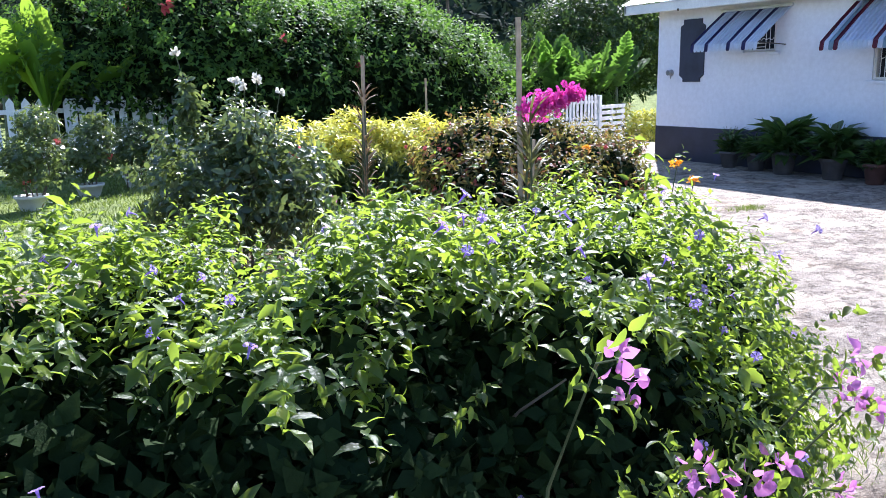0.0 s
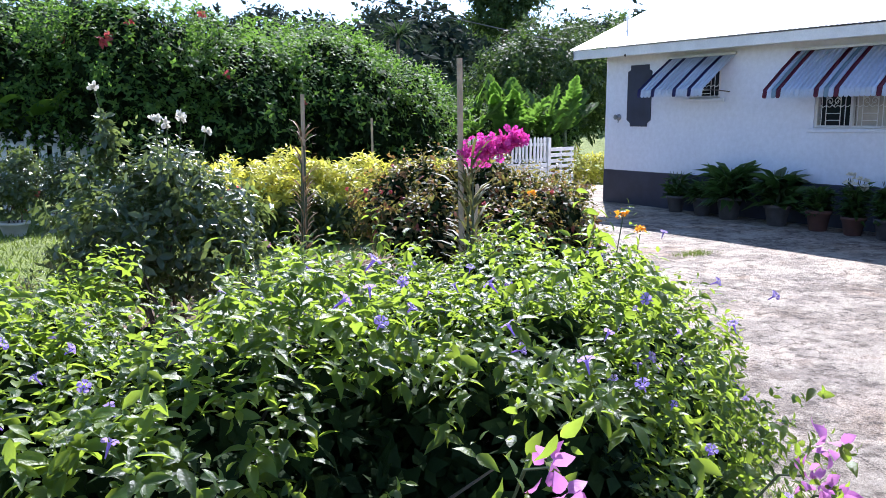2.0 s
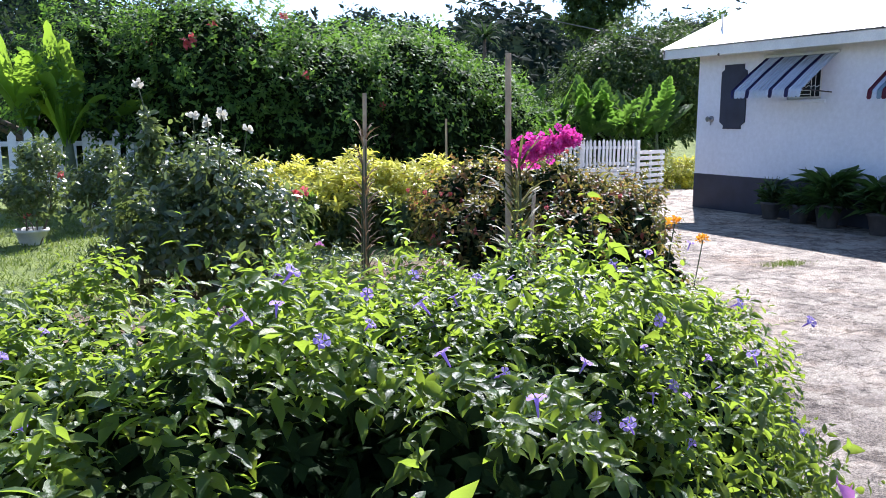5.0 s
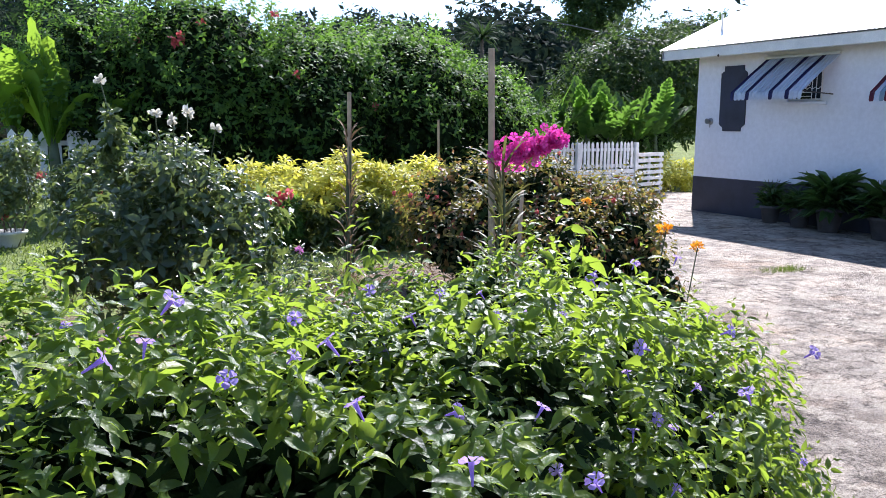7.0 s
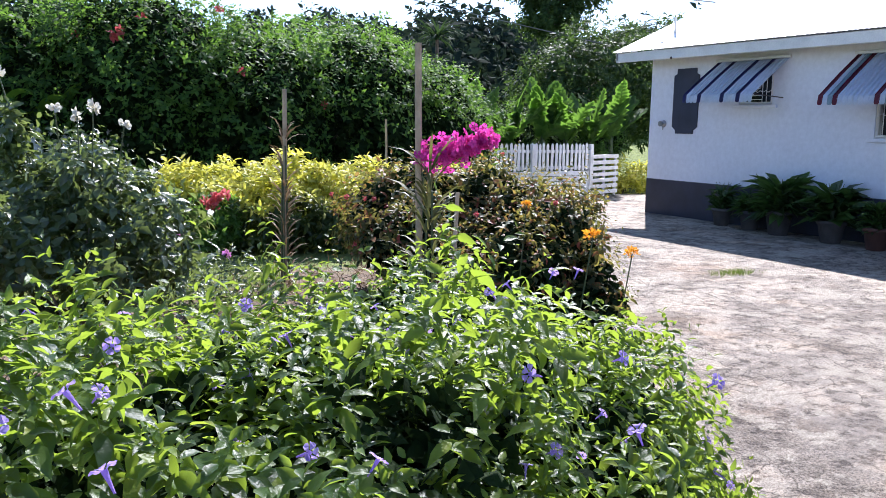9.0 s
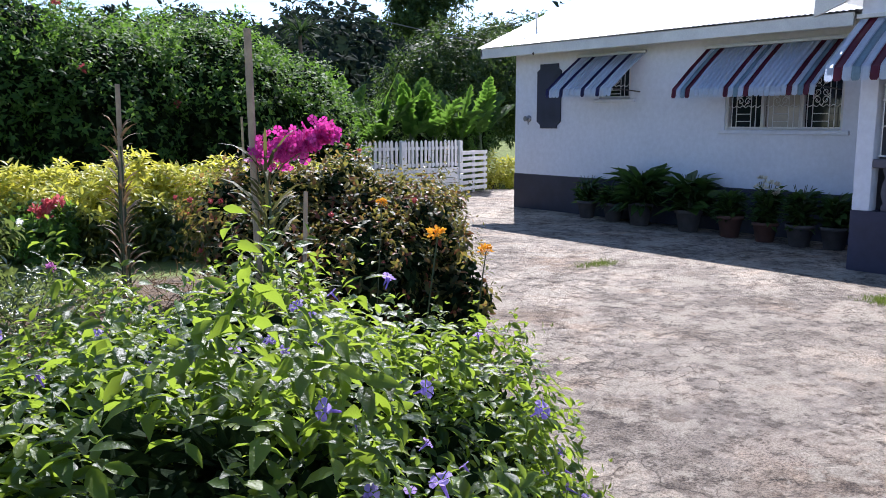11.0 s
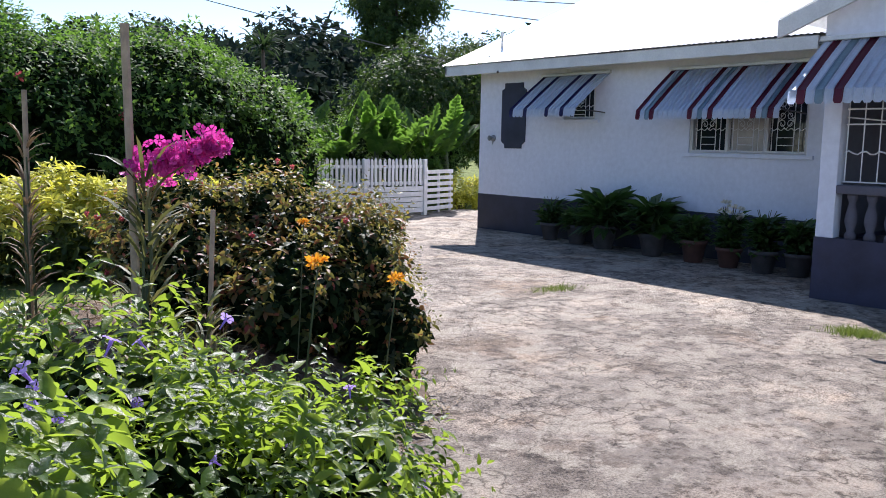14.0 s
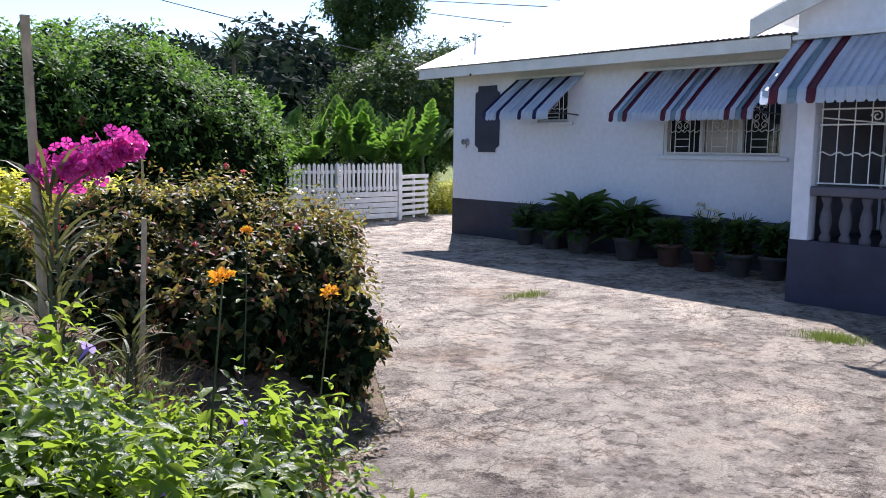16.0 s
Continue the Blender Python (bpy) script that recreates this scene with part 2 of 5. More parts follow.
    nt.links.new(col, b.inputs["Base Color"])
    bump(nt, b, noise_out(nt, 9, 15, 0.78), 1.0, 0.06)
    return m


def lawn_ground():
    """Bare soil in the flower bed by the drive, grass further in."""
    m, nt, b = material("lawn_and_soil", 0.95)
    grass_col = ramp(nt, noise_out(nt, 5, 6, 0.7), [(0.3, (0.08, 0.11, 0.02)), (0.6, (0.19, 0.24, 0.045)), (0.75, (0.28, 0.26, 0.08))])
    soil = ramp(nt, noise_out(nt, 9, 6, 0.7), [(0.3, (0.07, 0.045, 0.03)), (0.7, (0.27, 0.19, 0.12))])
    co = nt.nodes.new("ShaderNodeTexCoord")
    sep = nt.nodes.new("ShaderNodeSeparateXYZ")
    nt.links.new(co.outputs["Object"], sep.inputs[0])
    add = nt.nodes.new("ShaderNodeMath")
    add.operation = "MULTIPLY_ADD"
    add.inputs[1].default_value = -0.35
    nt.links.new(sep.outputs["X"], add.inputs[0])
    nt.links.new(sep.outputs["Y"], add.inputs[2])
    wob = nt.nodes.new("ShaderNodeMath")
    wob.operation = "MULTIPLY_ADD"
    wob.inputs[1].default_value = 1.6
    nt.links.new(noise_out(nt, 1.2, 4), wob.inputs[0])
    nt.links.new(add.outputs[0], wob.inputs[2])
    rng_ = nt.nodes.new("ShaderNodeMapRange")
    rng_.inputs["From Min"].default_value, rng_.inputs["From Max"].default_value = 6.6, 6.9
    nt.links.new(wob.outputs[0], rng_.inputs["Value"])
    nt.links.new(mixed(nt, rng_.outputs[0], soil, grass_col), b.inputs["Base Color"])
    bump(nt, b, noise_out(nt, 55, 4, 0.7), 0.8, 0.03)
    return m


M_CONCRETE, M_LAWN = concrete(), lawn_ground()

# ---- mesh helpers ----


def mesh_object(name, bm, mat, parent=None, label="", smooth=False):
    me = bpy.data.meshes.new(name)
    bm.normal_update()
    bm.to_mesh(me)
    bm.free()
    for m in mat if isinstance(mat, (list, tuple)) else [mat]:
        me.materials.append(m)
    if smooth:
        me.polygons.foreach_set("use_smooth", [True] * len(me.polygons))
    ob = new(name, me)
    ob.parent = parent
    if label:
        ob["label"] = label
    return ob


def part(name, bm, mat, parent, label="", smooth=False):
    return mesh_object(name, bm, mat, parent, label, smooth)


def thing(name, at, label, category, group="", kind=""):
    e = new(name)
    e.empty_display_size = 0.2
    e.matrix_world = at if isinstance(at, Matrix) else pose(*at)
    return tagged(e, label, category, group, kind)


def box(bm, x0, x1, y0, y1, z0, z1, bevel=0.0, m=None):
    made = bmesh.ops.create_cube(bm, size=1.0)["verts"]
    for v in made:
        v.co = Vector((x0 + (v.co.x + 0.5) * (x1 - x0), y0 + (v.co.y + 0.5) * (y1 - y0), z0 + (v.co.z + 0.5) * (z1 - z0)))
    if bevel:
        edges = {e for v in made for e in v.link_edges}
        made = bmesh.ops.bevel(bm, geom=list(edges), offset=bevel, segments=1, affect="EDGES")["verts"]
    if m:
        bmesh.ops.transform(bm, matrix=m, verts=list(made))
    return bm


def tube(bm, pts, r0, r1=None, sides=6):
    """A round bar or stem through points, tapering from r0 to r1."""
    r1 = r0 if r1 is None else r1
    pts = [Vector(p) for p in pts]
    rings = []
    for i, p in enumerate(pts):
        d = (pts[min(i + 1, len(pts) - 1)] - pts[max(i - 1, 0)]).normalized()
        a = d.cross(Vector((0, 0, 1)) if abs(d.z) < 0.9 else Vector((1, 0, 0))).normalized()
        b = d.cross(a)
        r = r0 + (r1 - r0) * i / max(1, len(pts) - 1)
        rings.append([bm.verts.new(p + (a * math.cos(k * math.tau / sides) + b * math.sin(k * math.tau / sides)) * r) for k in range(sides)])
    for q, s in zip(rings, rings[1:]):
        for k in range(sides):
            bm.faces.new((q[k], q[(k + 1) % sides], s[(k + 1) % sides], s[k]))
    bm.faces.new(rings[0][::-1])
    bm.faces.new(rings[-1])
    return bm


def lathe(bm, profile, sides=14, at=(0, 0, 0)):
    rings = [[bm.verts.new((at[0] + r * math.cos(k * math.tau / sides), at[1] + r * math.sin(k * math.tau / sides), at[2] + z)) for k in range(sides)] for r, z in profile]
    for q, s in zip(rings, rings[1:]):
        for k in range(sides):
            bm.faces.new((q[k], q[(k + 1) % sides], s[(k + 1) % sides], s[k]))
    bm.faces.new(rings[0][::-1])
    bm.faces.new(rings[-1])
    return bm


# blade outlines: along the blade, across it, lift
FULL = (np.array([(0, 0, 0), (0.22, 0.36, 0.07), (0.58, 0.4, 0.06), (1, 0, -0.16), (0.58, -0.4, 0.06), (0.22, -0.36, 0.07), (0.22, 0, 0.0), (0.58, 0, -0.02)]),
        [(0, 6, 1), (1, 6, 7, 2), (2, 7, 3), (0, 5, 6), (5, 4, 7, 6), (4, 3, 7)])
FINE = (np.array([(0, 0, 0), (0.12, 0.24, 0.05), (0.36, 0.44, 0.07), (0.68, 0.3, 0.02), (1, 0, -0.2), (0.68, -0.3, 0.02), (0.36, -0.44, 0.07), (0.12, -0.24, 0.05), (0.12, 0, 0.01), (0.36, 0, 0.0), (0.68, 0, -0.06)]),
        [(0, 8, 1), (1, 8, 9, 2), (2, 9, 10, 3), (3, 10, 4), (0, 7, 8), (7, 6, 9, 8), (6, 5, 10, 9), (5, 4, 10)])
SIMPLE = (np.array([(0, 0, 0), (0.45, 0.42, 0.07), (1, 0, -0.1), (0.45, -0.42, 0.07)]), [(0, 3, 1), (1, 3, 2)])
ROUND = (np.array([(0, 0, 0), (0.3, 0.42, 0.1), (0.75, 0.5, 0.16), (1, 0.2, 0.1), (1, -0.2, 0.1), (0.75, -0.5, 0.16), (0.3, -0.42, 0.1), (0.5, 0, 0.0)]),
         [(0, 7, 1), (1, 7, 2), (2, 7, 3), (3, 7, 4), (4, 7, 5), (5, 7, 6), (6, 7, 0)])
STRAP = (np.array([(0, 0.4, 0), (0, -0.4, 0), (0.35, 0.5, 0.1), (0.35, -0.5, 0.1), (0.7, 0.42, 0.08), (0.7, -0.42, 0.08), (1, 0.0, -0.08)]),
         [(0, 1, 3, 2), (2, 3, 5, 4), (4, 5, 6)])


def unit(v):
    return v / np.maximum(np.linalg.norm(v, axis=-1, keepdims=True), 1e-9)


def blades(pos, along, normal, length, width, shape=FULL):
    """Vertices and faces of many leaf blades."""
    tpl, faces = shape
    x = unit(along)
    y = unit(np.cross(normal, x))
    z = np.cross(x, y)
    n = len(pos)
    length, width = np.broadcast_to(length, n), np.broadcast_to(width, n)
    v = (pos[:, None] + tpl[None, :, 0, None] * (length[:, None, None] * x[:, None]) + tpl[None, :, 1, None] * (width[:, None, None] * y[:, None])
         + tpl[None, :, 2, None] * (length[:, None, None] * z[:, None]))
    k = len(tpl)
    return v.reshape(-1, 3), [[(f + i * k).tolist() for i in range(n)] for f in map(np.array, faces)]


def blade_object(name, sets, mat, parent=None, label="", kind="stuff"):
    verts, faces, base = [], [], 0
    for v, fs in sets:
        verts.append(v)
        for group in fs:
            faces += [[i + base for i in f] for f in group] if base else group
        base += len(v)
    me = bpy.data.meshes.new(name)
    me.from_pydata(np.concatenate(verts).tolist(), [], faces)
    me.polygons.foreach_set("use_smooth", [True] * len(me.polygons))
    me.materials.append(mat)
    ob = new(name, me)
    ob.parent = parent
    if kind:
        ob["kind"] = kind
    if label:
        ob["label"] = label
    return ob


def rnd(seed):
    return np.random.default_rng(seed)


def shoots(tips, dirs, rng, pairs=4, gap=0.028, leaf=0.06, wide=0.55, droop=0.25, shape=FULL, small=0.45, spread=0.95):
    """Leafy shoot ends: crossed pairs of leaves down from each tip."""
    out_p, out_a, out_n, out_l = [], [], [], []
    d = unit(dirs)
    ref = unit(np.cross(d, unit(rng.normal(size=d.shape))))
    bin_ = np.cross(d, ref)
    for k in range(pairs):
        f = small + (1 - small) * min(1, k / max(1, pairs - 2))
        for s in (1, -1):
            a = ref if k % 2 == 0 else bin_
            jit = rng.normal(0, 0.22, size=d.shape)
            along = unit(s * a * spread + d * (0.75 - 0.2 * k) + jit - np.array([0, 0, droop * (0.3 + 0.3 * k)]))
            out_p.append(tips - d * gap * k + rng.normal(0, 0.004, size=d.shape))
            out_a.append(along)
            out_n.append(unit(d + rng.normal(0, 0.3, size=d.shape)))
            out_l.append(leaf * f * rng.uniform(0.7, 1.25, len(tips)))
    l = np.concatenate(out_l)
    return blades(np.concatenate(out_p), np.concatenate(out_a), np.concatenate(out_n), l, l * wide, shape)


def clump_points(ellipsoids, count, rng, shell=0.3, rough=0.16):
    """Points and outward ways on uneven, overlapping rounded masses, none inside another."""
    vol = np.array([(r[0] * r[1] + r[1] * r[2] + r[0] * r[2]) for _, r in ellipsoids])
    pick = rng.choice(len(ellipsoids), size=count, p=vol / vol.sum())
    c = np.array([e[0] for e in ellipsoids], float)[pick]
    r = np.array([e[1] for e in ellipsoids], float)[pick]
    u = unit(rng.normal(size=(count, 3)))
    lump = 1 + rough * (np.sin(u[:, 0] * 5 + c[:, 0] * 7) * np.sin(u[:, 1] * 6 + c[:, 1] * 3) + 0.7 * np.sin(u[:, 2] * 9 + u[:, 0] * 7 + c[:, 2] * 5))
    depth = 1 - shell * rng.random(count) ** 1.6
    p = c + u * r * (lump * depth)[:, None]
    keep = np.ones(count, bool)
    for i, (ce, re_) in enumerate(ellipsoids):
        inside = (((p - np.array(ce)) / np.array(re_)) ** 2).sum(1) < 0.5
        keep &= ~(inside & (pick != i))
    return p[keep], unit(u / r)[keep]

# ---- ground, driveway ----
EDGE = [(-30, 2.3), (1.0, 2.3), (3.18, 2.4), (4.13, 3.48), (4.75, 4.71), (5.25, 5.27), (5.86, 5.62), (7.39, 8.1), (10.7, 15.3)]
BED = EDGE + [(9.0, 19.0), (-30, 19.0)]
BED_H = 0.42


def inside(poly, x, y):
    hit = np.zeros(x.shape, bool)
    for (x0, y0), (x1, y1) in zip(poly, poly[1:] + poly[:1]):
        if y0 != y1:
            hit ^= ((y0 > y) != (y1 > y)) & (x < (x1 - x0) * (y - y0) / (y1 - y0) + x0)
    return hit


def edge_distance(line, x, y):
    best = np.full(x.shape, 1e9)
    for (x0, y0), (x1, y1) in zip(line, line[1:]):
        dx, dy = x1 - x0, y1 - y0
        t = np.clip(((x - x0) * dx + (y - y0) * dy) / (dx * dx + dy * dy), 0, 1)
        best = np.minimum(best, np.hypot(x - x0 - t * dx, y - y0 - t * dy))
    return best


def ground_z(x, y):
    x, y = np.asarray(x, float), np.asarray(y, float)
    d = np.clip(edge_distance(BED + BED[:1], x, y) / 1.0, 0, 1)
    bed = np.where(inside(BED, x, y), BED_H * d * d * (3 - 2 * d), 0.0)
    far = np.clip(np.hypot(x - 6, y - 6) - 26, 0, None)
    hill = 9.5 * (1 - np.exp(-far / 45.0)) * np.clip((y + x) / 40, 0, 1)
    return bed - np.where(inside(BED, x, y) | (edge_distance(EDGE, x, y) < 0.4), 0.008, 0.05) + hill + 0.02 * np.sin(x * 3.1) * np.sin(y * 2.7) * (bed > 0.05)


def ground_sheet():
    fine_x, fine_y = np.arange(-6, 16.01, 0.2), np.arange(-4, 20.01, 0.2)
    far = np.array([2, 5, 9, 14, 20, 28, 38, 52, 75, 110, 170, 280, 500, 900])
    xs, ys = np.concatenate([-6 - far[::-1], fine_x, 16 + far]), np.concatenate([-4 - far[::-1], fine_y, 20 + far])
    gx, gy = np.meshgrid(xs, ys, indexing="ij")
    v = np.stack([gx, gy, ground_z(gx, gy)], -1).reshape(-1, 3)
    n = len(ys)
    i, j = np.meshgrid(np.arange(len(xs) - 1), np.arange(n - 1), indexing="ij")
    a = (i * n + j).ravel()
    me = bpy.data.meshes.new("ground")
    me.from_pydata(v.tolist(), [], np.stack([a, a + n, a + n + 1, a + 1], 1).tolist())
    me.polygons.foreach_set("use_smooth", [True] * len(me.polygons))
    me.materials.append(M_LAWN)
    tagged(new("ground", me), "garden lawn and brown bed soil rising to a wooded hill", "ground", kind="structure")


ground_sheet()


def driveway():
    bm = bmesh.new()
    line = EDGE[1:] + [(10.7, 15.55), (15.6, 16.3), (17.0, 14.0), (17.0, -9.0), (-8.0, -9.0), (-8.0, 2.3)]
    top = [bm.verts.new((x, y, 0.0)) for x, y in line]
    low = [bm.verts.new((x, y, -0.12)) for x, y in line]
    bm.faces.new(top)
    for k in range(len(line)):
        bm.faces.new((top[k], low[k], low[(k + 1) % len(line)], top[(k + 1) % len(line)]))
    bmesh.ops.recalc_face_normals(bm, faces=bm.faces[:])
    tagged(mesh_object("driveway", bm, M_CONCRETE), "worn, stained and cracked pale concrete driveway", "driveway", kind="structure")


driveway()

# ---- house ----
XW, YC, YP = 13.03, 12.98, 6.6  # front wall, its far corner, where the porch begins
house = thing("house", (XW, YC, 0), "white single-storey house with a white metal gable roof and dark plinth", "house")


def hpart(name, bm, mat, label="", parent=None, smooth=False):
    bmesh.ops.transform(bm, matrix=Matrix.Translation((-XW, -YC, 0)), verts=bm.verts[:])
    return part(name, bm, mat, parent or house, label, smooth)


W1, W2 = (10.36, 11.0, 1.93, 2.58), (6.96, 8.66, 1.45, 2.5)  # window openings: y0, y1, z0, z1


def front_wall():
    x0, x1, z0, z1 = XW, XW + 0.18, 0.63, 2.95
    ys = [-4.0, 5.75, W2[0], W2[1], W1[0], W1[1], YC]
    for i, (a, b) in enumerate(zip(ys, ys[1:])):
        if i == 2 or i == 4:
            w = W2 if i == 2 else W1
            hpart("front_wall", box(bmesh.new(), x0, x1, a, b, z0, w[2]), M_WALL)
            hpart("front_wall", box(bmesh.new(), x0, x1, a, b, w[3], z1), M_WALL)
        else:
            # the porch stretch is the same wall, coloured grey for its shade
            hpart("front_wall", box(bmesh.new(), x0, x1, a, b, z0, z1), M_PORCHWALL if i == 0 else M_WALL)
    bm = bmesh.new()
    box(bm, XW - 0.004, XW + 0.18, 4.0, YC + 0.004, -0.1, 0.63)
    hpart("plinth", bm, M_PLINTH, "dark blue-grey painted plinth band")
    bm = bmesh.new()
    box(bm, XW + 0.18, 22.6, YC - 0.18, YC, 0.63, 2.95)
    bm.verts.ensure_lookup_table()
    v = [bm.verts.new((x, y, z)) for y in (YC - 0.18, YC) for x, z in ((XW + 0.18, 2.95), (22.6, 2.95), (17.8, 4.98))]
    for f in ((0, 1, 2), (5, 4, 3), (0, 2, 5, 3), (1, 4, 5, 2)):
        bm.faces.new([v[i] for i in f])
    hpart("side_wall", bm, M_WALL)
    bm = bmesh.new()
    box(bm, XW + 0.18, 22.6, YC - 0.18, YC + 0.004, -0.1, 0.63)
    hpart("side_plinth", bm, M_PLINTH)
    bm = bmesh.new()
    box(bm, 22.4, 22.6, -4, YC - 0.18, -0.1, 2.95)
    box(bm, XW + 0.18, 22.4, -4.2, -4, -0.1, 2.95)
    hpart("rear_wall", bm, M_WALL)
    bm = bmesh.new()
    box(bm, XW + 1.6, XW + 1.7, -3.9, YC - 0.2, 0, 2.9)
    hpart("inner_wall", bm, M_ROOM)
    bm = bmesh.new()
    box(bm, XW + 0.2, XW + 1.6, -3.9, YC - 0.2, 2.9, 2.94)
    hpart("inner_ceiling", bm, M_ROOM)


front_wall()


def roof():
    """Corrugated sheets on a gable, ridge along the house."""
    bm = bmesh.new()
    xe, ze, xr, zr, y0, y1 = XW - 0.5, 2.88, 17.8, 5.12, -4.6, YC + 0.5
    n = 900
    rows = []
    for i in range(n + 1):
        y = y0 + (y1 - y0) * i / n
        dz = 0.008 * math.cos(i * math.pi / 2) if i % 2 == 0 else 0.0
        rows.append([bm.verts.new((xe, y, ze + dz)), bm.verts.new((xr, y, zr + dz)), bm.verts.new((2 * xr - xe, y, ze + dz))])
    for a, b in zip(rows, rows[1:]):
        bm.faces.new((a[0], a[1], b[1], b[0]))
        bm.faces.new((a[1], a[2], b[2], b[1]))
    bmesh.ops.recalc_face_normals(bm, faces=bm.faces[:])
    hpart("roof", bm, M_ROOF, "white corrugated metal roof")
    bm = bmesh.new()
    box(bm, XW - 0.46, XW - 0.42, YP + 0.1, YC + 0.46, 2.7, 2.862, 0.004)
    hpart("fascia", bm, M_TRIM, "white painted eave board")
    bm = bmesh.new()
    for sgn in (0, 1):
        v = []
        for y in (YC + 0.42, YC + 0.46):
            for x, z in ((xe + 0.04, ze - 0.02), (xr, zr - 0.02), (xr, zr - 0.17), (xe + 0.04, ze - 0.15)):
                v.append(bm.verts.new((x if not sgn else 2 * xr - x, y, z)))
        for f in ((0, 1, 2, 3), (7, 6, 5, 4), (0, 4, 5, 1), (3, 2, 6, 7), (0, 3, 7, 4)):
            bm.faces.new([v[i] for i in f])
    bmesh.ops.recalc_face_normals(bm, faces=bm.faces[:])
    hpart("barge_board", bm, M_TRIM)
    bm = bmesh.new()
    box(bm, XW - 0.42, XW - 0.002, YP + 0.1, YC + 0.42, 2.765, 2.785)
    hpart("soffit", bm, M_SOFFIT, "cream boarded eave underside")
    bm = bmesh.new()
    tube(bm, [(XW - 0.2, YC - 0.4, 3.0), (XW + 0.3, YC - 0.2, 3.15), (XW + 0.3, YC - 0.2, 3.5)], 0.03, 0.03, 8)
    hpart("vent_pipe", bm, M_TRIM)
    bm = bmesh.new()
    tube(bm, [(XW - 0.47, YC - 0.9 + 0.0, 2.70), (XW - 0.44, YC - 0.9, 2.73)], 0.02, 0.02, 6)
    hpart("gutter_bracket", bm, M_RUST)


roof()


def scroll(bm, x, cy, cz, r, turns=1.25, flip=1, start=0.0, rod=0.006):
    pts = []
    for i in range(15):
        f = i / 14
        a = start + flip * f * turns * math.tau
        pts.append((x, cy + math.cos(a) * r * (1 - 0.75 * f), cz + math.sin(a) * r * (1 - 0.75 * f)))
    tube(bm, pts, rod, rod, 4)


def grille(bm, x, y0, y1, z0, z1, panels):
    """Wrought bars with wavy rails and scrolled middle panels."""
    tube(bm, [(x, y0, z0), (x, y1, z0)], 0.008, sides=4)
    tube(bm, [(x, y0, z1), (x, y1, z1)], 0.008, sides=4)
    zw = z0 + (z1 - z0) * 0.3
    for p in range(panels):
        a, b = y0 + (y1 - y0) * p / panels, y0 + (y1 - y0) * (p + 1) / panels
        w = b - a
        for f in (0.02, 0.17, 0.3, 0.7, 0.83, 0.98):
            tube(bm, [(x, a + w * f, z0), (x, a + w * f, z1)], 0.007, sides=4)
        for f in (0.33, 0.66):
            tube(bm, [(x, a + w * 0.3, z0 + (zw - z0) * f), (x, a + w * 0.7, z0 + (zw - z0) * f)], 0.006, sides=4)
        tube(bm, [(x, a + w * i / 20, zw + 0.016 * math.sin(i * 1.9)) for i in range(21)], 0.006, sides=4)
        cy, r = (a + b) / 2, w * 0.1
        h = zw
        while h + 4 * r < z1 + 0.02:
            for s in (-1, 1):
                scroll(bm, x, cy + s * r, h + r * 1.3, r, 1.2, s, math.pi / 2 - s * math.pi / 2)
                scroll(bm, x, cy + s * r, h + r * 3.2, r, 1.2, -s, math.pi / 2 - s * math.pi / 2)
            tube(bm, [(x, cy, h), (x, cy - 1.8 * r, h + 2.2 * r), (x, cy, h + 4.4 * r), (x, cy + 1.8 * r, h + 2.2 * r), (x, cy, h)], 0.005, sides=4)
            h += 4.4 * r


def window(w, panels, curtain):
    y0, y1, z0, z1 = w
    ob = new("window")
    ob.parent = house
    ob.matrix_basis = Matrix.Identity(4)
    bm = bmesh.new()
    t = 0.045
    for a, b, c, d in ((y0, y0 + t, z0, z1), (y1 - t, y1, z0, z1), (y0 + t, y1 - t, z0, z0 + t), (y0 + t, y1 - t, z1 - t, z1)):
        box(bm, XW + 0.02, XW + 0.1, a, b, c, d, 0.004)
    for p in range(1, panels):
        y = y0 + (y1 - y0) * p / panels
        box(bm, XW + 0.03, XW + 0.09, y - 0.022, y + 0.022, z0 + t, z1 - t, 0.004)
    hpart("frame", bm, M_TRIM, "white timber window frame", ob)
    for p in range(panels):
        a, b = y0 + (y1 - y0) * p / panels, y0 + (y1 - y0) * (p + 1) / panels
        bm = bmesh.new()
        box(bm, XW + 0.13, XW + 0.136, a + 0.005, b - 0.005, z0 + 0.005, z1 - 0.005)
        hpart("pane", bm, M_CURTAIN if p in curtain else M_GLASS, "pale curtain behind glass" if p in curtain else "dark window glass", ob)
    bm = bmesh.new()
    box(bm, XW - 0.04, XW + 0.02, y0 - 0.1, y1 + 0.08, z0 - 0.055, z0 - 0.002, 0.006)
    hpart("sill", bm, M_WALL, "", ob)
    bm = bmesh.new()
    grille(bm, XW + 0.008, y0 + 0.02, y1 - 0.02, z0 + 0.02, z1 - 0.02, panels)
    hpart("grille", bm, M_IRON, "white scrolled iron grille", ob)


window(W1, 1, ())
window(W2, 3, (1,))


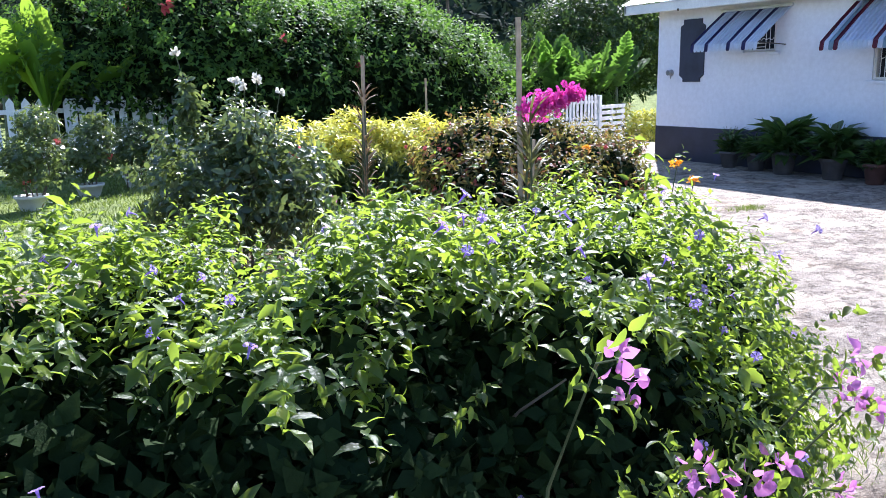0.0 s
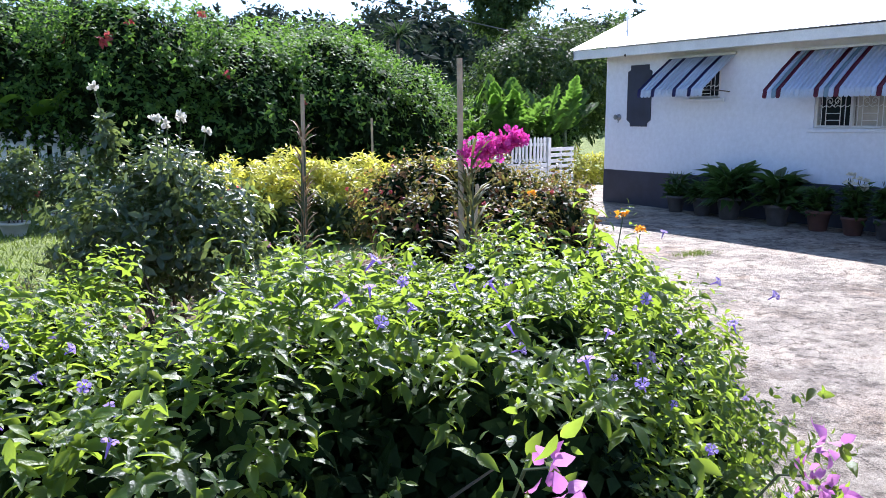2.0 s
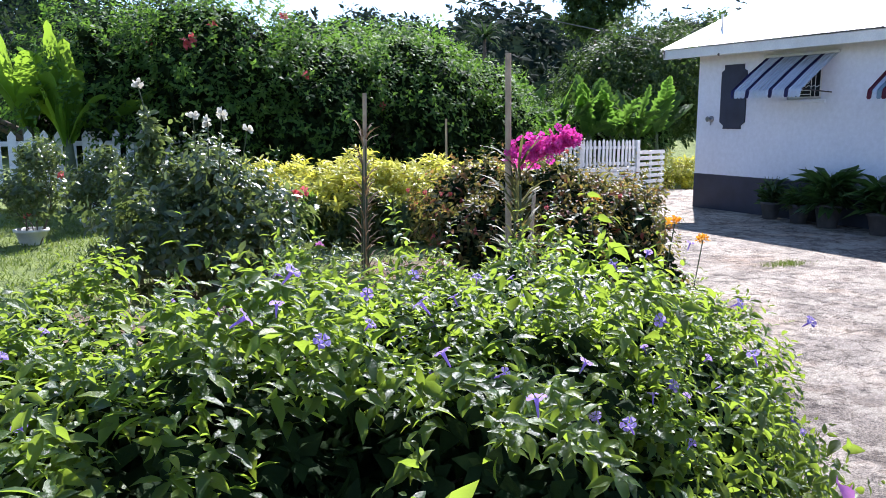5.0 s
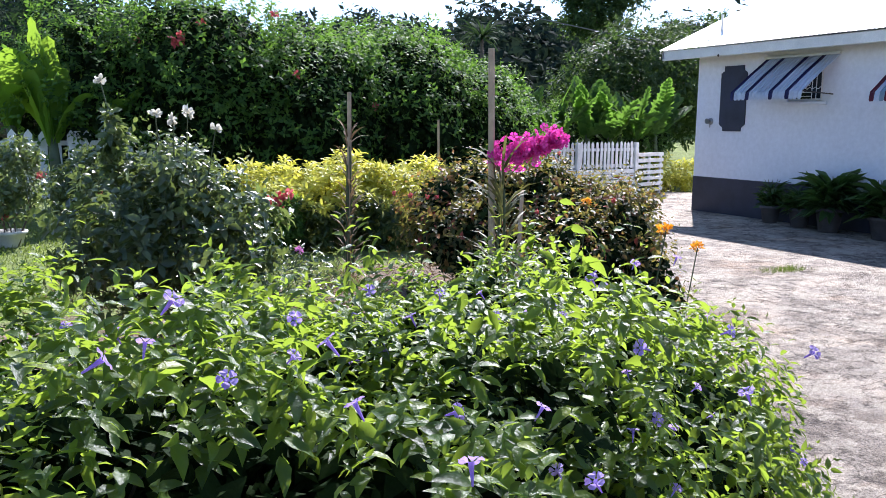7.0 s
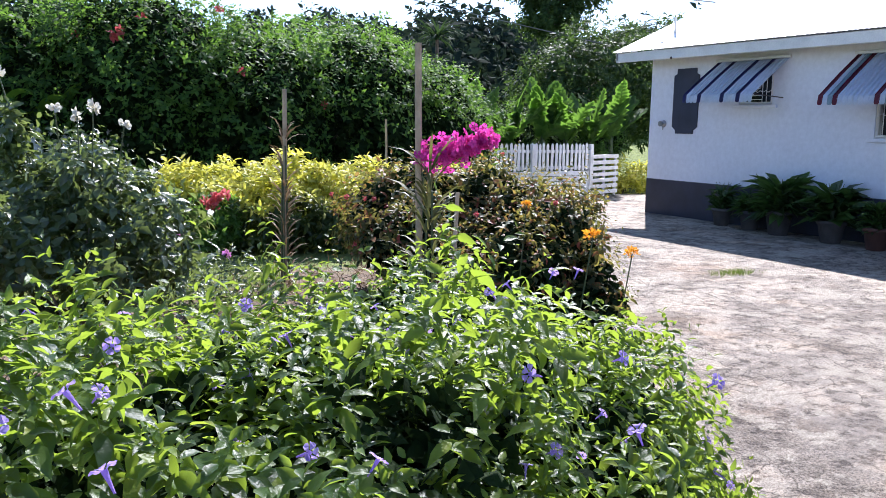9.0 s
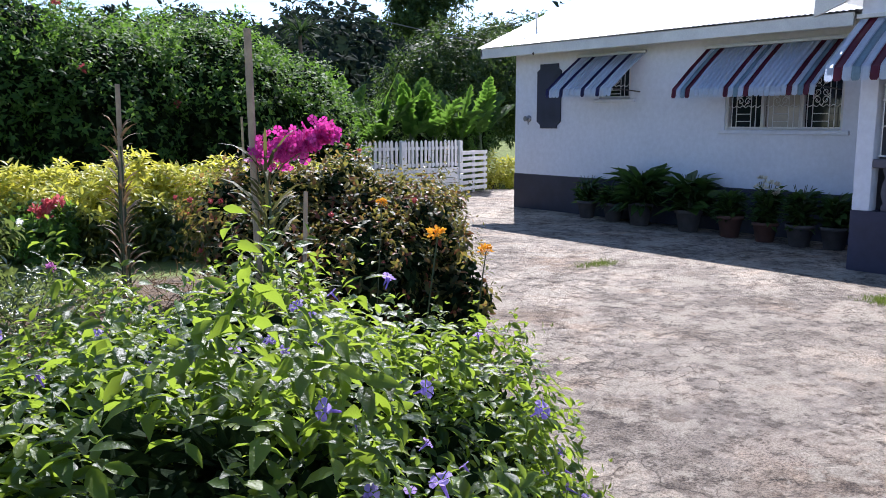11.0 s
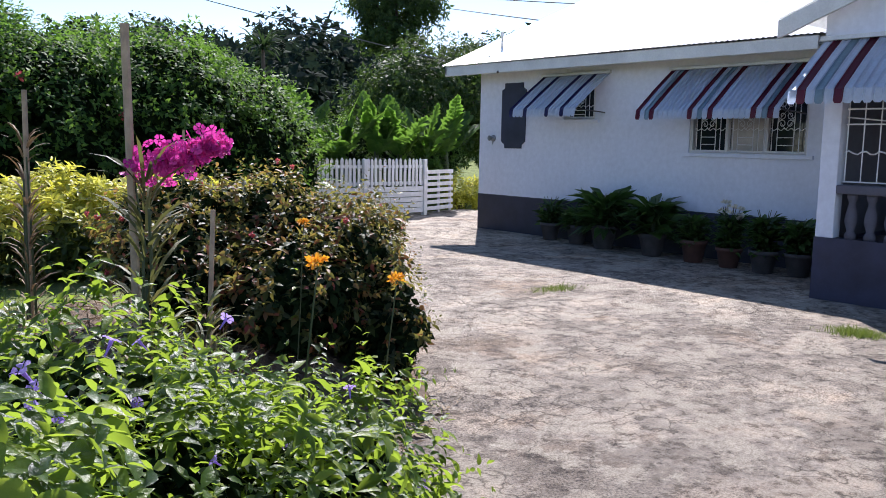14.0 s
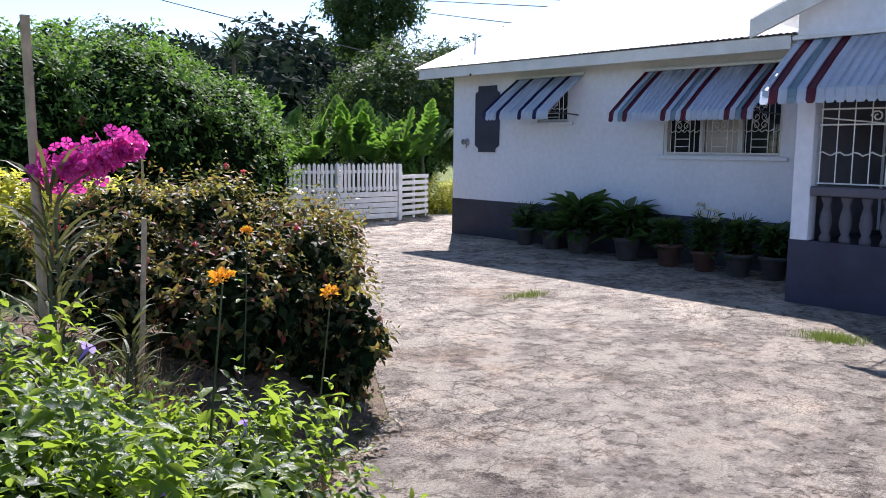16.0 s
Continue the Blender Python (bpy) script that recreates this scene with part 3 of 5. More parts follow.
def plaque():
    bm = bmesh.new()
    a, b, z0, z1, n = 11.84, 12.41, 1.45, 2.56, 0.085
    out = [(a + n, z0), (b - n, z0), (b - n, z0 + n * 0.7), (b, z0 + n * 1.4), (b, z1 - n * 1.4), (b - n * 0.8, z1 - n), (b - n * 0.8, z1), (a + n * 0.8, z1), (a + n * 0.8, z1 - n), (a, z1 - n * 1.4), (a, z0 + n * 1.4), (a + n, z0 + n * 0.7)]
    f = bm.faces.new([bm.verts.new((XW - 0.003, y, z)) for y, z in out])
    ext = bmesh.ops.extrude_face_region(bm, geom=[f])["geom"]
    bmesh.ops.translate(bm, vec=(-0.022, 0, 0), verts=[v for v in ext if isinstance(v, bmesh.types.BMVert)])
    bmesh.ops.recalc_face_normals(bm, faces=bm.faces[:])
    hpart("wall_panel", bm, M_PLINTH, "dark blue-grey raised panel with notched corners")


plaque()


def wall_lamp():
    e = thing("wall_lamp", (XW - 0.004, 12.62, 1.62), "small grey metal outdoor lamp on the white wall", "lamp")
    part("back_plate", lathe_x(bmesh.new(), [(0.001, 0.0), (0.06, 0.0), (0.06, 0.015), (0.02, 0.03), (0.001, 0.03)]), M_LAMP, e, smooth=True)
    part("shade", lathe_x(bmesh.new(), [(0.02, 0.03), (0.035, 0.05), (0.05, 0.1), (0.04, 0.105), (0.001, 0.09)]), M_LAMP, e, smooth=True)
    part("pull_stub", tube(bmesh.new(), [(-0.02, 0, -0.06), (-0.025, 0, -0.11)], 0.012, 0.008), M_LAMP, e)


def lathe_x(bm, profile, sides=14):
    lathe(bm, profile, sides)
    bmesh.ops.transform(bm, matrix=pose(0, 0, 0, 0, -90, 0), verts=bm.verts[:])
    return bm


wall_lamp()

SLAT = {"W": M_AW_W, "N": M_AW_N, "M": M_AW_M, "T": M_AW_T}


def awning(name, x, y_left, width, z_top, drop, reach, pattern, label, valance=0.13):
    """Sloping metal pans side by side with a scalloped hem, header strip and two stays."""
    e = thing(name, (x, y_left, z_top), label, "awning", "striped window awnings")
    n = len(pattern)
    w = width / n
    for i, c in enumerate(pattern):
        bm = bmesh.new()
        a, b = -i * w, -(i + 1) * w
        lip = 0.016
        prof = [(a, 0.0), (a - w * 0.08, lip), (a - w * 0.2, 0.0), (b + w * 0.2, 0.0), (b + w * 0.08, lip), (b, 0.0)]
        rows = []
        for px, pz in ((0.0, 0.0), (-reach * 0.5, -drop * 0.48), (-reach * 0.93, -drop * 0.93), (-reach, -drop * 1.0), (-reach - 0.012, -drop - valance * 0.55)):
            rows.append([bm.verts.new((px - q * 0.3, y, pz + q)) for y, q in prof])
        hem = []
        for k, (y, q) in enumerate(prof):
            f = (y - a) / (b - a)
            hem.append(bm.verts.new((-reach - 0.014, y, -drop - valance * (0.72 + 0.28 * math.sin(f * math.pi)))))
        rows.append(hem)
        for r, s in zip(rows, rows[1:]):
            for k in range(5):
                bm.faces.new((r[k], r[k + 1], s[k + 1], s[k]))
        bmesh.ops.solidify(bm, geom=bm.faces[:], thickness=0.004)
        part("slat", bm, SLAT[c], e, {"W": "pale blue-white slat", "N": "navy slat", "M": "maroon slat", "T": "grey-teal slat"}[c])
    part("header_strip", box(bmesh.new(), -0.05, 0.0, -width - 0.03, 0.03, 0.0, 0.045, 0.006), M_IRON, e)
    for y in (-0.08, -width + 0.08):
        part("stay", tube(bmesh.new(), [(-0.002, y, -drop * 1.05), (-reach + 0.03, y, -drop * 0.98)], 0.01, 0.01, 6), M_RUST, e)
    part("front_bar", tube(bmesh.new(), [(-reach + 0.02, 0, -drop - 0.01), (-reach + 0.02, -width, -drop - 0.01)], 0.011, 0.011, 6), M_IRON, e)
    return e


awning("window_awning", XW - 0.004, 11.45, 1.36, 2.62, 0.56, 0.78, "NWWWNWWWWWNWWWNWWW", "small navy-striped white metal awning over a window")
awning("window_awning", XW - 0.004, 8.99, 2.06, 2.6, 0.6, 0.8, "MWTMWWWWWWWMWTWMWWWWWWWMWTMW", "long navy and maroon striped white metal awning over a window")

# ---- porch ----
XP = 11.2


def porch():
    bm = bmesh.new()
    box(bm, XP, XP + 0.16, 5.74, 5.92, 0.64, 2.72, 0.006)
    hpart("porch_column", bm, M_WALL, "white square porch column")
    bm = bmesh.new()
    box(bm, XP - 0.006, XP + 0.17, 1.0, 5.925, -0.1, 0.64)
    box(bm, XP + 0.17, XW - 0.004, 5.75, 5.925, -0.1, 0.64)
    hpart("porch_base", bm, M_PORCHBASE, "scuffed slate-blue porch base wall")
    bm = bmesh.new()
    box(bm, XP + 0.17, XW - 0.004, 1.0, 5.75, -0.1, 0.6)
    hpart("porch_floor", bm, M_BALUSTER)
    bm = bmesh.new()
    box(bm, XP - 0.02, XP + 0.18, 1.0, 5.735, 1.09, 1.18, 0.01)
    hpart("balustrade_rail", bm, M_BALUSTER, "grey-blue balustrade rail")
    prof = [(0.055, 0.0), (0.055, 0.05), (0.035, 0.08), (0.065, 0.18), (0.055, 0.26), (0.032, 0.36), (0.05, 0.4), (0.055, 0.42), (0.055, 0.45)]
    first = None
    for i in range(20):
        y = 5.6 - i * 0.19
        if first is None:
            bm = lathe(bmesh.new(), prof, 12)
            first = part("baluster", bm, M_BALUSTER, house, "turned concrete baluster", True)
            ob = first
        else:
            ob = new("baluster", first.data)
            ob.parent = house
            ob["label"] = "turned concrete baluster"
        ob.location = (XP + 0.08 - XW, y - YC, 0.64)
    # grille over the balustrade
    for k in range(4):
        y1 = 5.72 - k * 1.2
        bm = bmesh.new()
        x = XP + 0.08
        for z in (1.21, 1.78, 1.93):
            tube(bm, [(x, y1 - 1.18, z), (x, y1, z)], 0.009, sides=5)
        for i in range(8):
            y = y1 - 0.02 - i * 0.155
            if i in (0, 7) or k % 2 == 0 or i in (1, 6):
                tube(bm, [(x, y, 1.21), (x, y, 2.55)], 0.007, sides=5)
        tube(bm, [(x, y1 - 1.18 * i / 28, 1.5 + 0.018 * math.sin(i * 1.7)) for i in range(29)], 0.008, sides=4)
        tube(bm, [(x, y1, 1.85), (x, y1 - 0.59, 1.79), (x, y1 - 1.18, 1.85)], 0.007, sides=4)
        for s in (-1, 1):
            scroll(bm, x, y1 - 0.59 + s * 0.06, 1.855, 0.058, 1.3, s, math.pi / 2 - s * math.pi / 2, 0.008)
        if k % 2 == 1:
            for h in range(3):
                for s in (-1, 1):
                    scroll(bm, x, y1 - 0.59 + s * 0.12, 1.32 + h * 0.2, 0.1, 1.4, s if h % 2 else -s, math.pi / 2 - s * math.pi / 2, 0.009)
        hpart("porch_grille", bm, M_IRON, "white wrought iron porch grille")
    bm = bmesh.new()
    box(bm, XP + 0.12, XW, 0.6, 5.92, 2.722, 2.8)
    hpart("porch_ceiling", bm, M_SOFFIT)
    # porch gable roof and its white end boards
    bm = bmesh.new()
    v = [bm.verts.new(c) for c in ((XP - 0.2, 6.36, 2.84), (XP - 0.2, 3.4, 4.0), (XP - 0.2, 0.2, 2.84), (16.5, 6.36, 2.84), (16.5, 3.4, 4.0), (16.5, 0.2, 2.84))]
    bm.faces.new((v[0], v[3], v[4], v[1]))
    bm.faces.new((v[1], v[4], v[5], v[2]))
    bmesh.ops.solidify(bm, geom=bm.faces[:], thickness=0.03)
    hpart("porch_roof", bm, M_ROOF, "white porch gable roof")
    bm = bmesh.new()
    for (ya, za), (yb, zb) in (((6.36, 2.82), (3.4, 3.98)), ((3.4, 3.98), (0.2, 2.82))):
        w = [bm.verts.new((x, y, z)) for x in (XP - 0.21, XP - 0.17) for y, z in ((ya, za), (yb, zb), (yb, zb - 0.18), (ya, za - 0.18))]
        for f in ((0, 1, 2, 3), (7, 6, 5, 4), (0, 4, 5, 1), (3, 2, 6, 7), (0, 3, 7, 4), (1, 5, 6, 2)):
            bm.faces.new([w[i] for i in f])
    bmesh.ops.recalc_face_normals(bm, faces=bm.faces[:])
    hpart("porch_barge_board", bm, M_TRIM)
    bm = bmesh.new()
    w = [bm.verts.new((x, y, z)) for x in (XP - 0.02, XP + 0.1) for y, z in ((5.95, 2.6), (5.95, 3.0), (3.4, 3.9), (0.9, 3.0), (0.9, 2.6))]
    bm.faces.new(w[:5])
    bm.faces.new(w[9:4:-1])
    for k in range(5):
        bm.faces.new((w[k], w[5 + k], w[5 + (k + 1) % 5], w[(k + 1) % 5]))
    bmesh.ops.recalc_face_normals(bm, faces=bm.faces[:])
    hpart("porch_gable_wall", bm, M_WALL)
    # out-of-view wall added to keep daylight out of the porch
    bm = bmesh.new()
    box(bm, XP + 0.2, XW, 0.95, 1.0, 0.6, 2.72)
    hpart("unseen_porch_end_wall", bm, M_ROOM)
    # invented shade-grey partition that hides the bright front wall through the porch
    hpart("added_porch_side_wall", box(bmesh.new(), XP + 0.165, XW - 0.004, 5.78, 5.92, 0.642, 2.718), M_PORCHWALL)
    e = thing("porch_bench", (XW - 0.6, 4.9, 0.6), "white slatted bench inside the shaded porch", "bench")
    for k in range(10):
        part("back_slat", box(bmesh.new(), 0.0, 0.02, -0.06 - k * 0.13, -0.0 - k * 0.13, 0.3, 0.95, 0.003), M_TRIM, e)
    part("seat", box(bmesh.new(), -0.42, 0.0, -1.3, 0.02, 0.36, 0.4, 0.005), M_TRIM, e)
    part("top_rail", box(bmesh.new(), -0.015, 0.035, -1.32, 0.04, 0.95, 1.0, 0.005), M_TRIM, e)
    for y in (-0.03, -1.27):
        for x in (-0.38, 0.0):
            part("leg", box(bmesh.new(), x, x + 0.05, y - 0.025, y + 0.025, 0, 0.36, 0.004), M_TRIM, e)


porch()
awning("porch_awning", XP - 0.004, 5.96, 3.6, 2.6, 0.52, 0.68, "WMWTWM" + "W" * 14 + "MWTWM" + "W" * 16, "wide red, white and teal striped metal awning over the porch", 0.15)

# ---- fences ----


def picket(bm, x, y, w, z0, z1, ang):
    h = [(-w / 2, z0), (w / 2, z0), (w / 2, z1 - w * 0.7), (0, z1), (-w / 2, z1 - w * 0.7)]
    front = [bm.verts.new((px, -0.01, pz)) for px, pz in h]
    back = [bm.verts.new((px, 0.01, pz)) for px, pz in h]
    bm.faces.new(front)
    bm.faces.new(back[::-1])
    for k in range(5):
        bm.faces.new((front[(k + 1) % 5], front[k], back[k], back[(k + 1) % 5]))
    bmesh.ops.transform(bm, matrix=pose(x, y, 0, 0, 0, ang), verts=front + back)
    return bm


def picket_fence(name, x0, y0, length, ang, z0, z_rail, z1, step, label, boards=True, posts=3):
    e = thing(name, (x0, y0, z0, 0, 0, ang), label, "fence")
    h = z1 - z0
    n = int(length / step)
    first = None
    for i in range(n):
        if first is None:
            first = part("picket", picket(bmesh.new(), 0, 0, step * 0.56, z_rail - z0, h, 0), M_FENCE, e)
            ob = first
        else:
            ob = new("picket", first.data)
            ob.parent = e
        ob.location = (step * (i + 0.5), 0, 0.012 * math.sin(i * 2.3))
        ob.rotation_euler = (0, radians(0.8 * math.sin(i * 5.1)), 0)
    for z in (z_rail - z0 + 0.03, h - 0.2):
        part("rail", box(bmesh.new(), 0, length, 0.012, 0.045, z, z + 0.06, 0.004), M_FENCE, e)
    for k in range(posts):
        x = length * k / (posts - 1)
        part("post", box(bmesh.new(), x - 0.04, x + 0.04, -0.045, 0.05, -0.1, h - 0.02, 0.006), M_FENCE, e)
    if boards:
        b = 5
        for k in range(b):
            z = 0.03 + (z_rail - z0 - 0.03) * k / b
            part("board", box(bmesh.new(), 0, length, -0.012, 0.01, z, z + (z_rail - z0) / b - 0.018, 0.003), M_FENCE, e)
    return e


picket_fence("picket_gate", 10.75, 15.52, 3.1, 0.5, 0.03, 0.62, 1.19, 0.105, "white painted picket gate with boarded lower half", posts=3)
picket_fence("picket_fence", 1.35, 12.98, 2.66, 3, 0.38, 0.6, 1.45, 0.17, "white picket fence behind the roses", boards=False, posts=3)


def slat_gate():
    e = thing("slat_gate", (13.98, 15.62, 0.02, 0, 0, 18), "small white horizontally slatted garden gate", "gate")
    for x in (0.0, 0.5, 0.98):
        part("stile", box(bmesh.new(), x, x + 0.06, 0.02, 0.06, 0, 0.98 - x * 0.12, 0.004), M_FENCE, e)
    for k in range(7):
        part("slat", box(bmesh.new(), -0.02, 1.06, -0.012, 0.018, 0.06 + k * 0.13, 0.14 + k * 0.13, 0.004), M_FENCE, e)


slat_gate()


def cables():
    for (a, b, sag) in (((15.1, 43.6, 9.5), (16.92, 18.9, 3.7), 0.05), ((34.4, 48.4, 11.4), (22.2, 18.0, 5.6), 0.05), ((36.3, 46.7, 10.8), (20.6, 18.4, 5.0), 0.05), ((39.8, 43.7, 11.9), (22.4, 18.0, 5.8), 0.05)):
        a, b = Vector(a), Vector(b)
        bm = tube(bmesh.new(), [a.lerp(b, i / 24) - Vector((0, 0, sag * 4 * (i / 24) * (1 - i / 24))) for i in range(25)], 0.016, 0.016, 5)
        tagged(mesh_object("power_cable", bm, M_CABLE), "thin grey overhead power cable", "cable", "overhead cables")


cables()

# ---- plants ----


def gz(x, y):
    return float(ground_z(np.array([x]), np.array([y]))[0])


def stems_of(e, base, ends, r0, r1, mat=None, rng=None, name="stem"):
    """One bent woody stem a part, from the foot of the plant to each end."""
    o = e.matrix_world.translation
    for p in ends:
        p = Vector(p) - o
        b = Vector(base) - o + Vector((rng.normal(0, 0.06), rng.normal(0, 0.06), -0.06))
        mid = b.lerp(p, 0.5) + Vector((rng.normal(0, 0.05), rng.normal(0, 0.05), 0.06))
        part(name, tube(bmesh.new(), [b, b.lerp(mid, 0.6), mid, mid.lerp(p, 0.5) + Vector((0, 0, 0.02)), p], r0, r1, 6), mat or M_BARK, e, smooth=True)


def bare_share(p):
    """How leafy the low, shaded face of a mass stays: thin on the shrub's inner front, where shade-coloured inner
    leaves show through, fuller at its sunny end.
    """
    return np.clip((p[:, 0] - 2.3) / 1.7, 0.03, 0.75)


def bush(name, label, category, base, masses, mat, count, leaf, wide=0.5, pairs=4, gap=0.03, seed=1, shell=0.45, up=0.5, droop=0.25, shape=FULL, stems=6, r0=0.014, rough=0.16, foliage="foliage", spread=0.95, group="", fill=0, sprigs=0, bare=None):
    rng = rnd(seed)
    z = gz(*base)
    e = thing(name, (base[0], base[1], z), label, category, group)
    p, n = clump_points(masses, count, rng, shell, rough)
    if bare:
        low, share = bare
        keep = (n[:, 2] > 0.85) | (p[:, 2] + 0.1 * np.sin(p[:, 0] * 8) > low) | (rng.random(len(p)) < (share(p) if callable(share) else share))
        p, n = p[keep], n[keep]
    d = unit(n + np.array([0, 0, up]) + rng.normal(0, 0.35, size=n.shape))
    v, f = shoots(p, d, rng, pairs, gap, leaf, wide, droop, shape, spread=spread)
    sets = [(v - np.array([base[0], base[1], z]), f)]
    if sprigs:
        k = rng.choice(len(p), sprigs)
        sd = unit(d[k] + rng.normal(0, 0.3, (sprigs, 3)))
        v, f = shoots(p[k] + sd * rng.uniform(0.05, 0.2, (sprigs, 1)), sd, rng, 6, gap * 1.6, leaf * 0.95, wide, droop, shape)
        sets.append((v - np.array([base[0], base[1], z]), f))
    blade_object(foliage, sets, mat, e)
    # shade-coloured leaves behind the outer foliage darken its gaps and block sun
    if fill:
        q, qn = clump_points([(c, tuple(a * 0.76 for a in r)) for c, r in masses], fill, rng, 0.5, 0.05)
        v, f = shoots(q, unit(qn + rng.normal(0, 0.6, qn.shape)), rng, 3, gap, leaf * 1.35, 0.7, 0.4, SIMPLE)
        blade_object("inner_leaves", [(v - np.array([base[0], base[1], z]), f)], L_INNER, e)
    ends = [p[i] * 0.75 + np.array([base[0], base[1], z]) * 0.25 for i in rng.choice(len(p), stems)]
    stems_of(e, (base[0], base[1], z), ends, r0, r0 * 0.35, rng=rng)
    return e, p, d


def put(e, ob, at, turn=(0, 0, 0), size=1.0, under=None):
    ob.parent = under or e
    ob.matrix_basis = Matrix.Translation(Vector(at) - e.matrix_world.translation) @ Euler(turn).to_matrix().to_4x4() @ Matrix.Scale(size, 4)
    return ob


def trumpet_mesh(name, mat, petals=5, length=0.042, r=0.024):
    """A small trumpet flower with notched, flaring lobes."""
    bm = bmesh.new()
    tube(bm, [(0, 0, 0), (0, 0, length * 0.6), (0, 0, length)], 0.002, 0.006, 6)
    for k in range(petals):
        a = k * math.tau / petals
        ring = []
        for rr, da, z in ((0.22, 0, 1.0), (0.6, -0.55, 1.12), (0.95, -0.5, 1.16), (1.05, -0.2, 1.08), (0.98, 0, 1.04), (1.06, 0.2, 1.08), (0.95, 0.5, 1.16), (0.6, 0.55, 1.12)):
            ring.append(bm.verts.new((math.cos(a + da) * r * rr, math.sin(a + da) * r * rr, length * z)))
        bm.faces.new(ring)
    me = bpy.data.meshes.new(name)
    bm.to_mesh(me)
    bm.free()
    me.materials.append(mat)
    return me


def ball_flower_mesh(name, mat, n, r, petal, rng, flat=0.8, shape=None):
    u = unit(rng.normal(size=(n, 3)))
    u[:, 2] = np.abs(u[:, 2]) * flat + rng.uniform(-0.25, 0.2, n)
    u = unit(u)
    p = u * r * rng.uniform(0.15, 0.75, n)[:, None]
    v, f = blades(p, u + rng.normal(0, 0.35, size=u.shape), rng.normal(size=u.shape), petal * rng.uniform(0.7, 1.2, n), petal * 0.75, shape or SIMPLE)
    me = bpy.data.meshes.new(name)
    me.from_pydata(v.tolist(), [], [x for g in f for x in g])
    me.polygons.foreach_set("use_smooth", [True] * len(me.polygons))
    me.materials.append(mat)
    return me


FLOWER_VIOLET = trumpet_mesh("violet_flower", P_VIOLET)
FLOWER_ROSE = ball_flower_mesh("rose_flower", P_WHITE, 26, 0.026, 0.034, rnd(5), 0.9, ROUND)
FLOWER_ORANGE = ball_flower_mesh("orange_flower", P_ORANGE, 70, 0.045, 0.022, rnd(6), 1.0)
FLOWER_PINKBALL = ball_flower_mesh("pink_flower", P_PINK, 40, 0.025, 0.02, rnd(7), 1.0)
FLOWER_RED = ball_flower_mesh("red_flower", P_RED, 26, 0.06, 0.07, rnd(8), 0.9, ROUND)
BRACT = bpy.data.meshes.new("bract")
bv, bf = blades(np.zeros((1, 3)), np.array([[1.0, 0, 0]]), np.array([[0, 0, 1.0]]), 0.042, 0.036, FINE)
BRACT.from_pydata(bv.tolist(), [], [q for g in bf for q in g])
BRACT.polygons.foreach_set("use_smooth", [True] * len(BRACT.polygons))
BRACT.materials.append(P_PINK)
FLOWER_ORCHID = trumpet_mesh("orchid_floret", P_MAGENTA, 5, 0.014, 0.024)

# near shrub with violet flowers
SHRUB = [((1.11, 3.28, 0.57), (0.767, 0.873, 0.7)), ((1.86, 3.15, 0.55), (0.85, 0.873, 0.69)), ((2.64, 3.12, 0.56), (0.732, 0.802, 0.69)), ((2.98, 2.98, 0.44), (0.48, 0.566, 0.52)),
         ((3.28, 3.34, 0.5), (0.64, 0.6, 0.61)), ((3.77, 3.65, 0.41), (0.5, 0.52, 0.57)), ((3.84, 3.97, 0.43), (0.4, 0.42, 0.46)), ((3.2, 3.9, 0.64), (0.6, 0.5, 0.52)), ((2.75, 3.75, 0.62), (0.42, 0.45, 0.48)), ((1.75, 3.85, 0.56), (0.65, 0.6, 0.64)), ((2.28, 3.7, 0.52), (0.5, 0.5, 0.58))]
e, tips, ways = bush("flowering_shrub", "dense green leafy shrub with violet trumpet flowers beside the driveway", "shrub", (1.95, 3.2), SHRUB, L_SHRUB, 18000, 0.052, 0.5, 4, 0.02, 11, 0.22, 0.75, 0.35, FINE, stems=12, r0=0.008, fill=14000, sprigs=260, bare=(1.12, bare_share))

rng = rnd(21)
spots = [(2.08, 2.59, 1.35), (2.05, 2.52, 1.32), (2.26, 2.42, 1.25), (2.95, 2.58, 1.23), (3.08, 2.52, 1.19), (2.93, 2.49, 1.14), (3.4, 3.0, 0.86), (1.99, 2.53, 1.31), (2.24, 2.44, 1.32), (2.35, 2.34, 1.19), (2.58, 2.28, 1.02)]
order = rng.permutation(len(tips))
near = [i for i in order if tips[i][1] < 3.6 and tips[i][2] > 0.5 and tips[i][0] > 1.3][:80]
for i, s in enumerate(spots + [tuple(tips[i] + ways[i] * 0.035) for i in near]):
    ob = new("flower", FLOWER_VIOLET)
    put(e, ob, s, (rng.uniform(0.4, 1.3), rng.uniform(-0.5, 0.5), rng.uniform(0, 6.28)), rng.uniform(0.42, 0.66))

# bougainvillea sprays through the shrub's foot
bg = thing("bougainvillea", (2.45, 2.55, 0.05), "low bougainvillea sprays with pink papery bracts among the shrub", "shrub")
rng = rnd(31)
heads = [(2.15, 2.21, 1.13), (2.13, 2.16, 1.11), (2.32, 2.15, 0.88), (2.41, 2.14, 0.86), (2.36, 2.12, 0.81), (2.48, 2.13, 0.89), (2.28, 2.14, 0.93), (2.85, 2.22, 1), (2.95, 2.33, 0.87), (2.99, 2.32, 0.84), (3.04, 2.3, 0.81), (1.47, 2.33, 0.91), (1.52, 2.29, 0.88), (1.43, 2.3, 0.85), (2.65, 2.12, 0.79)]
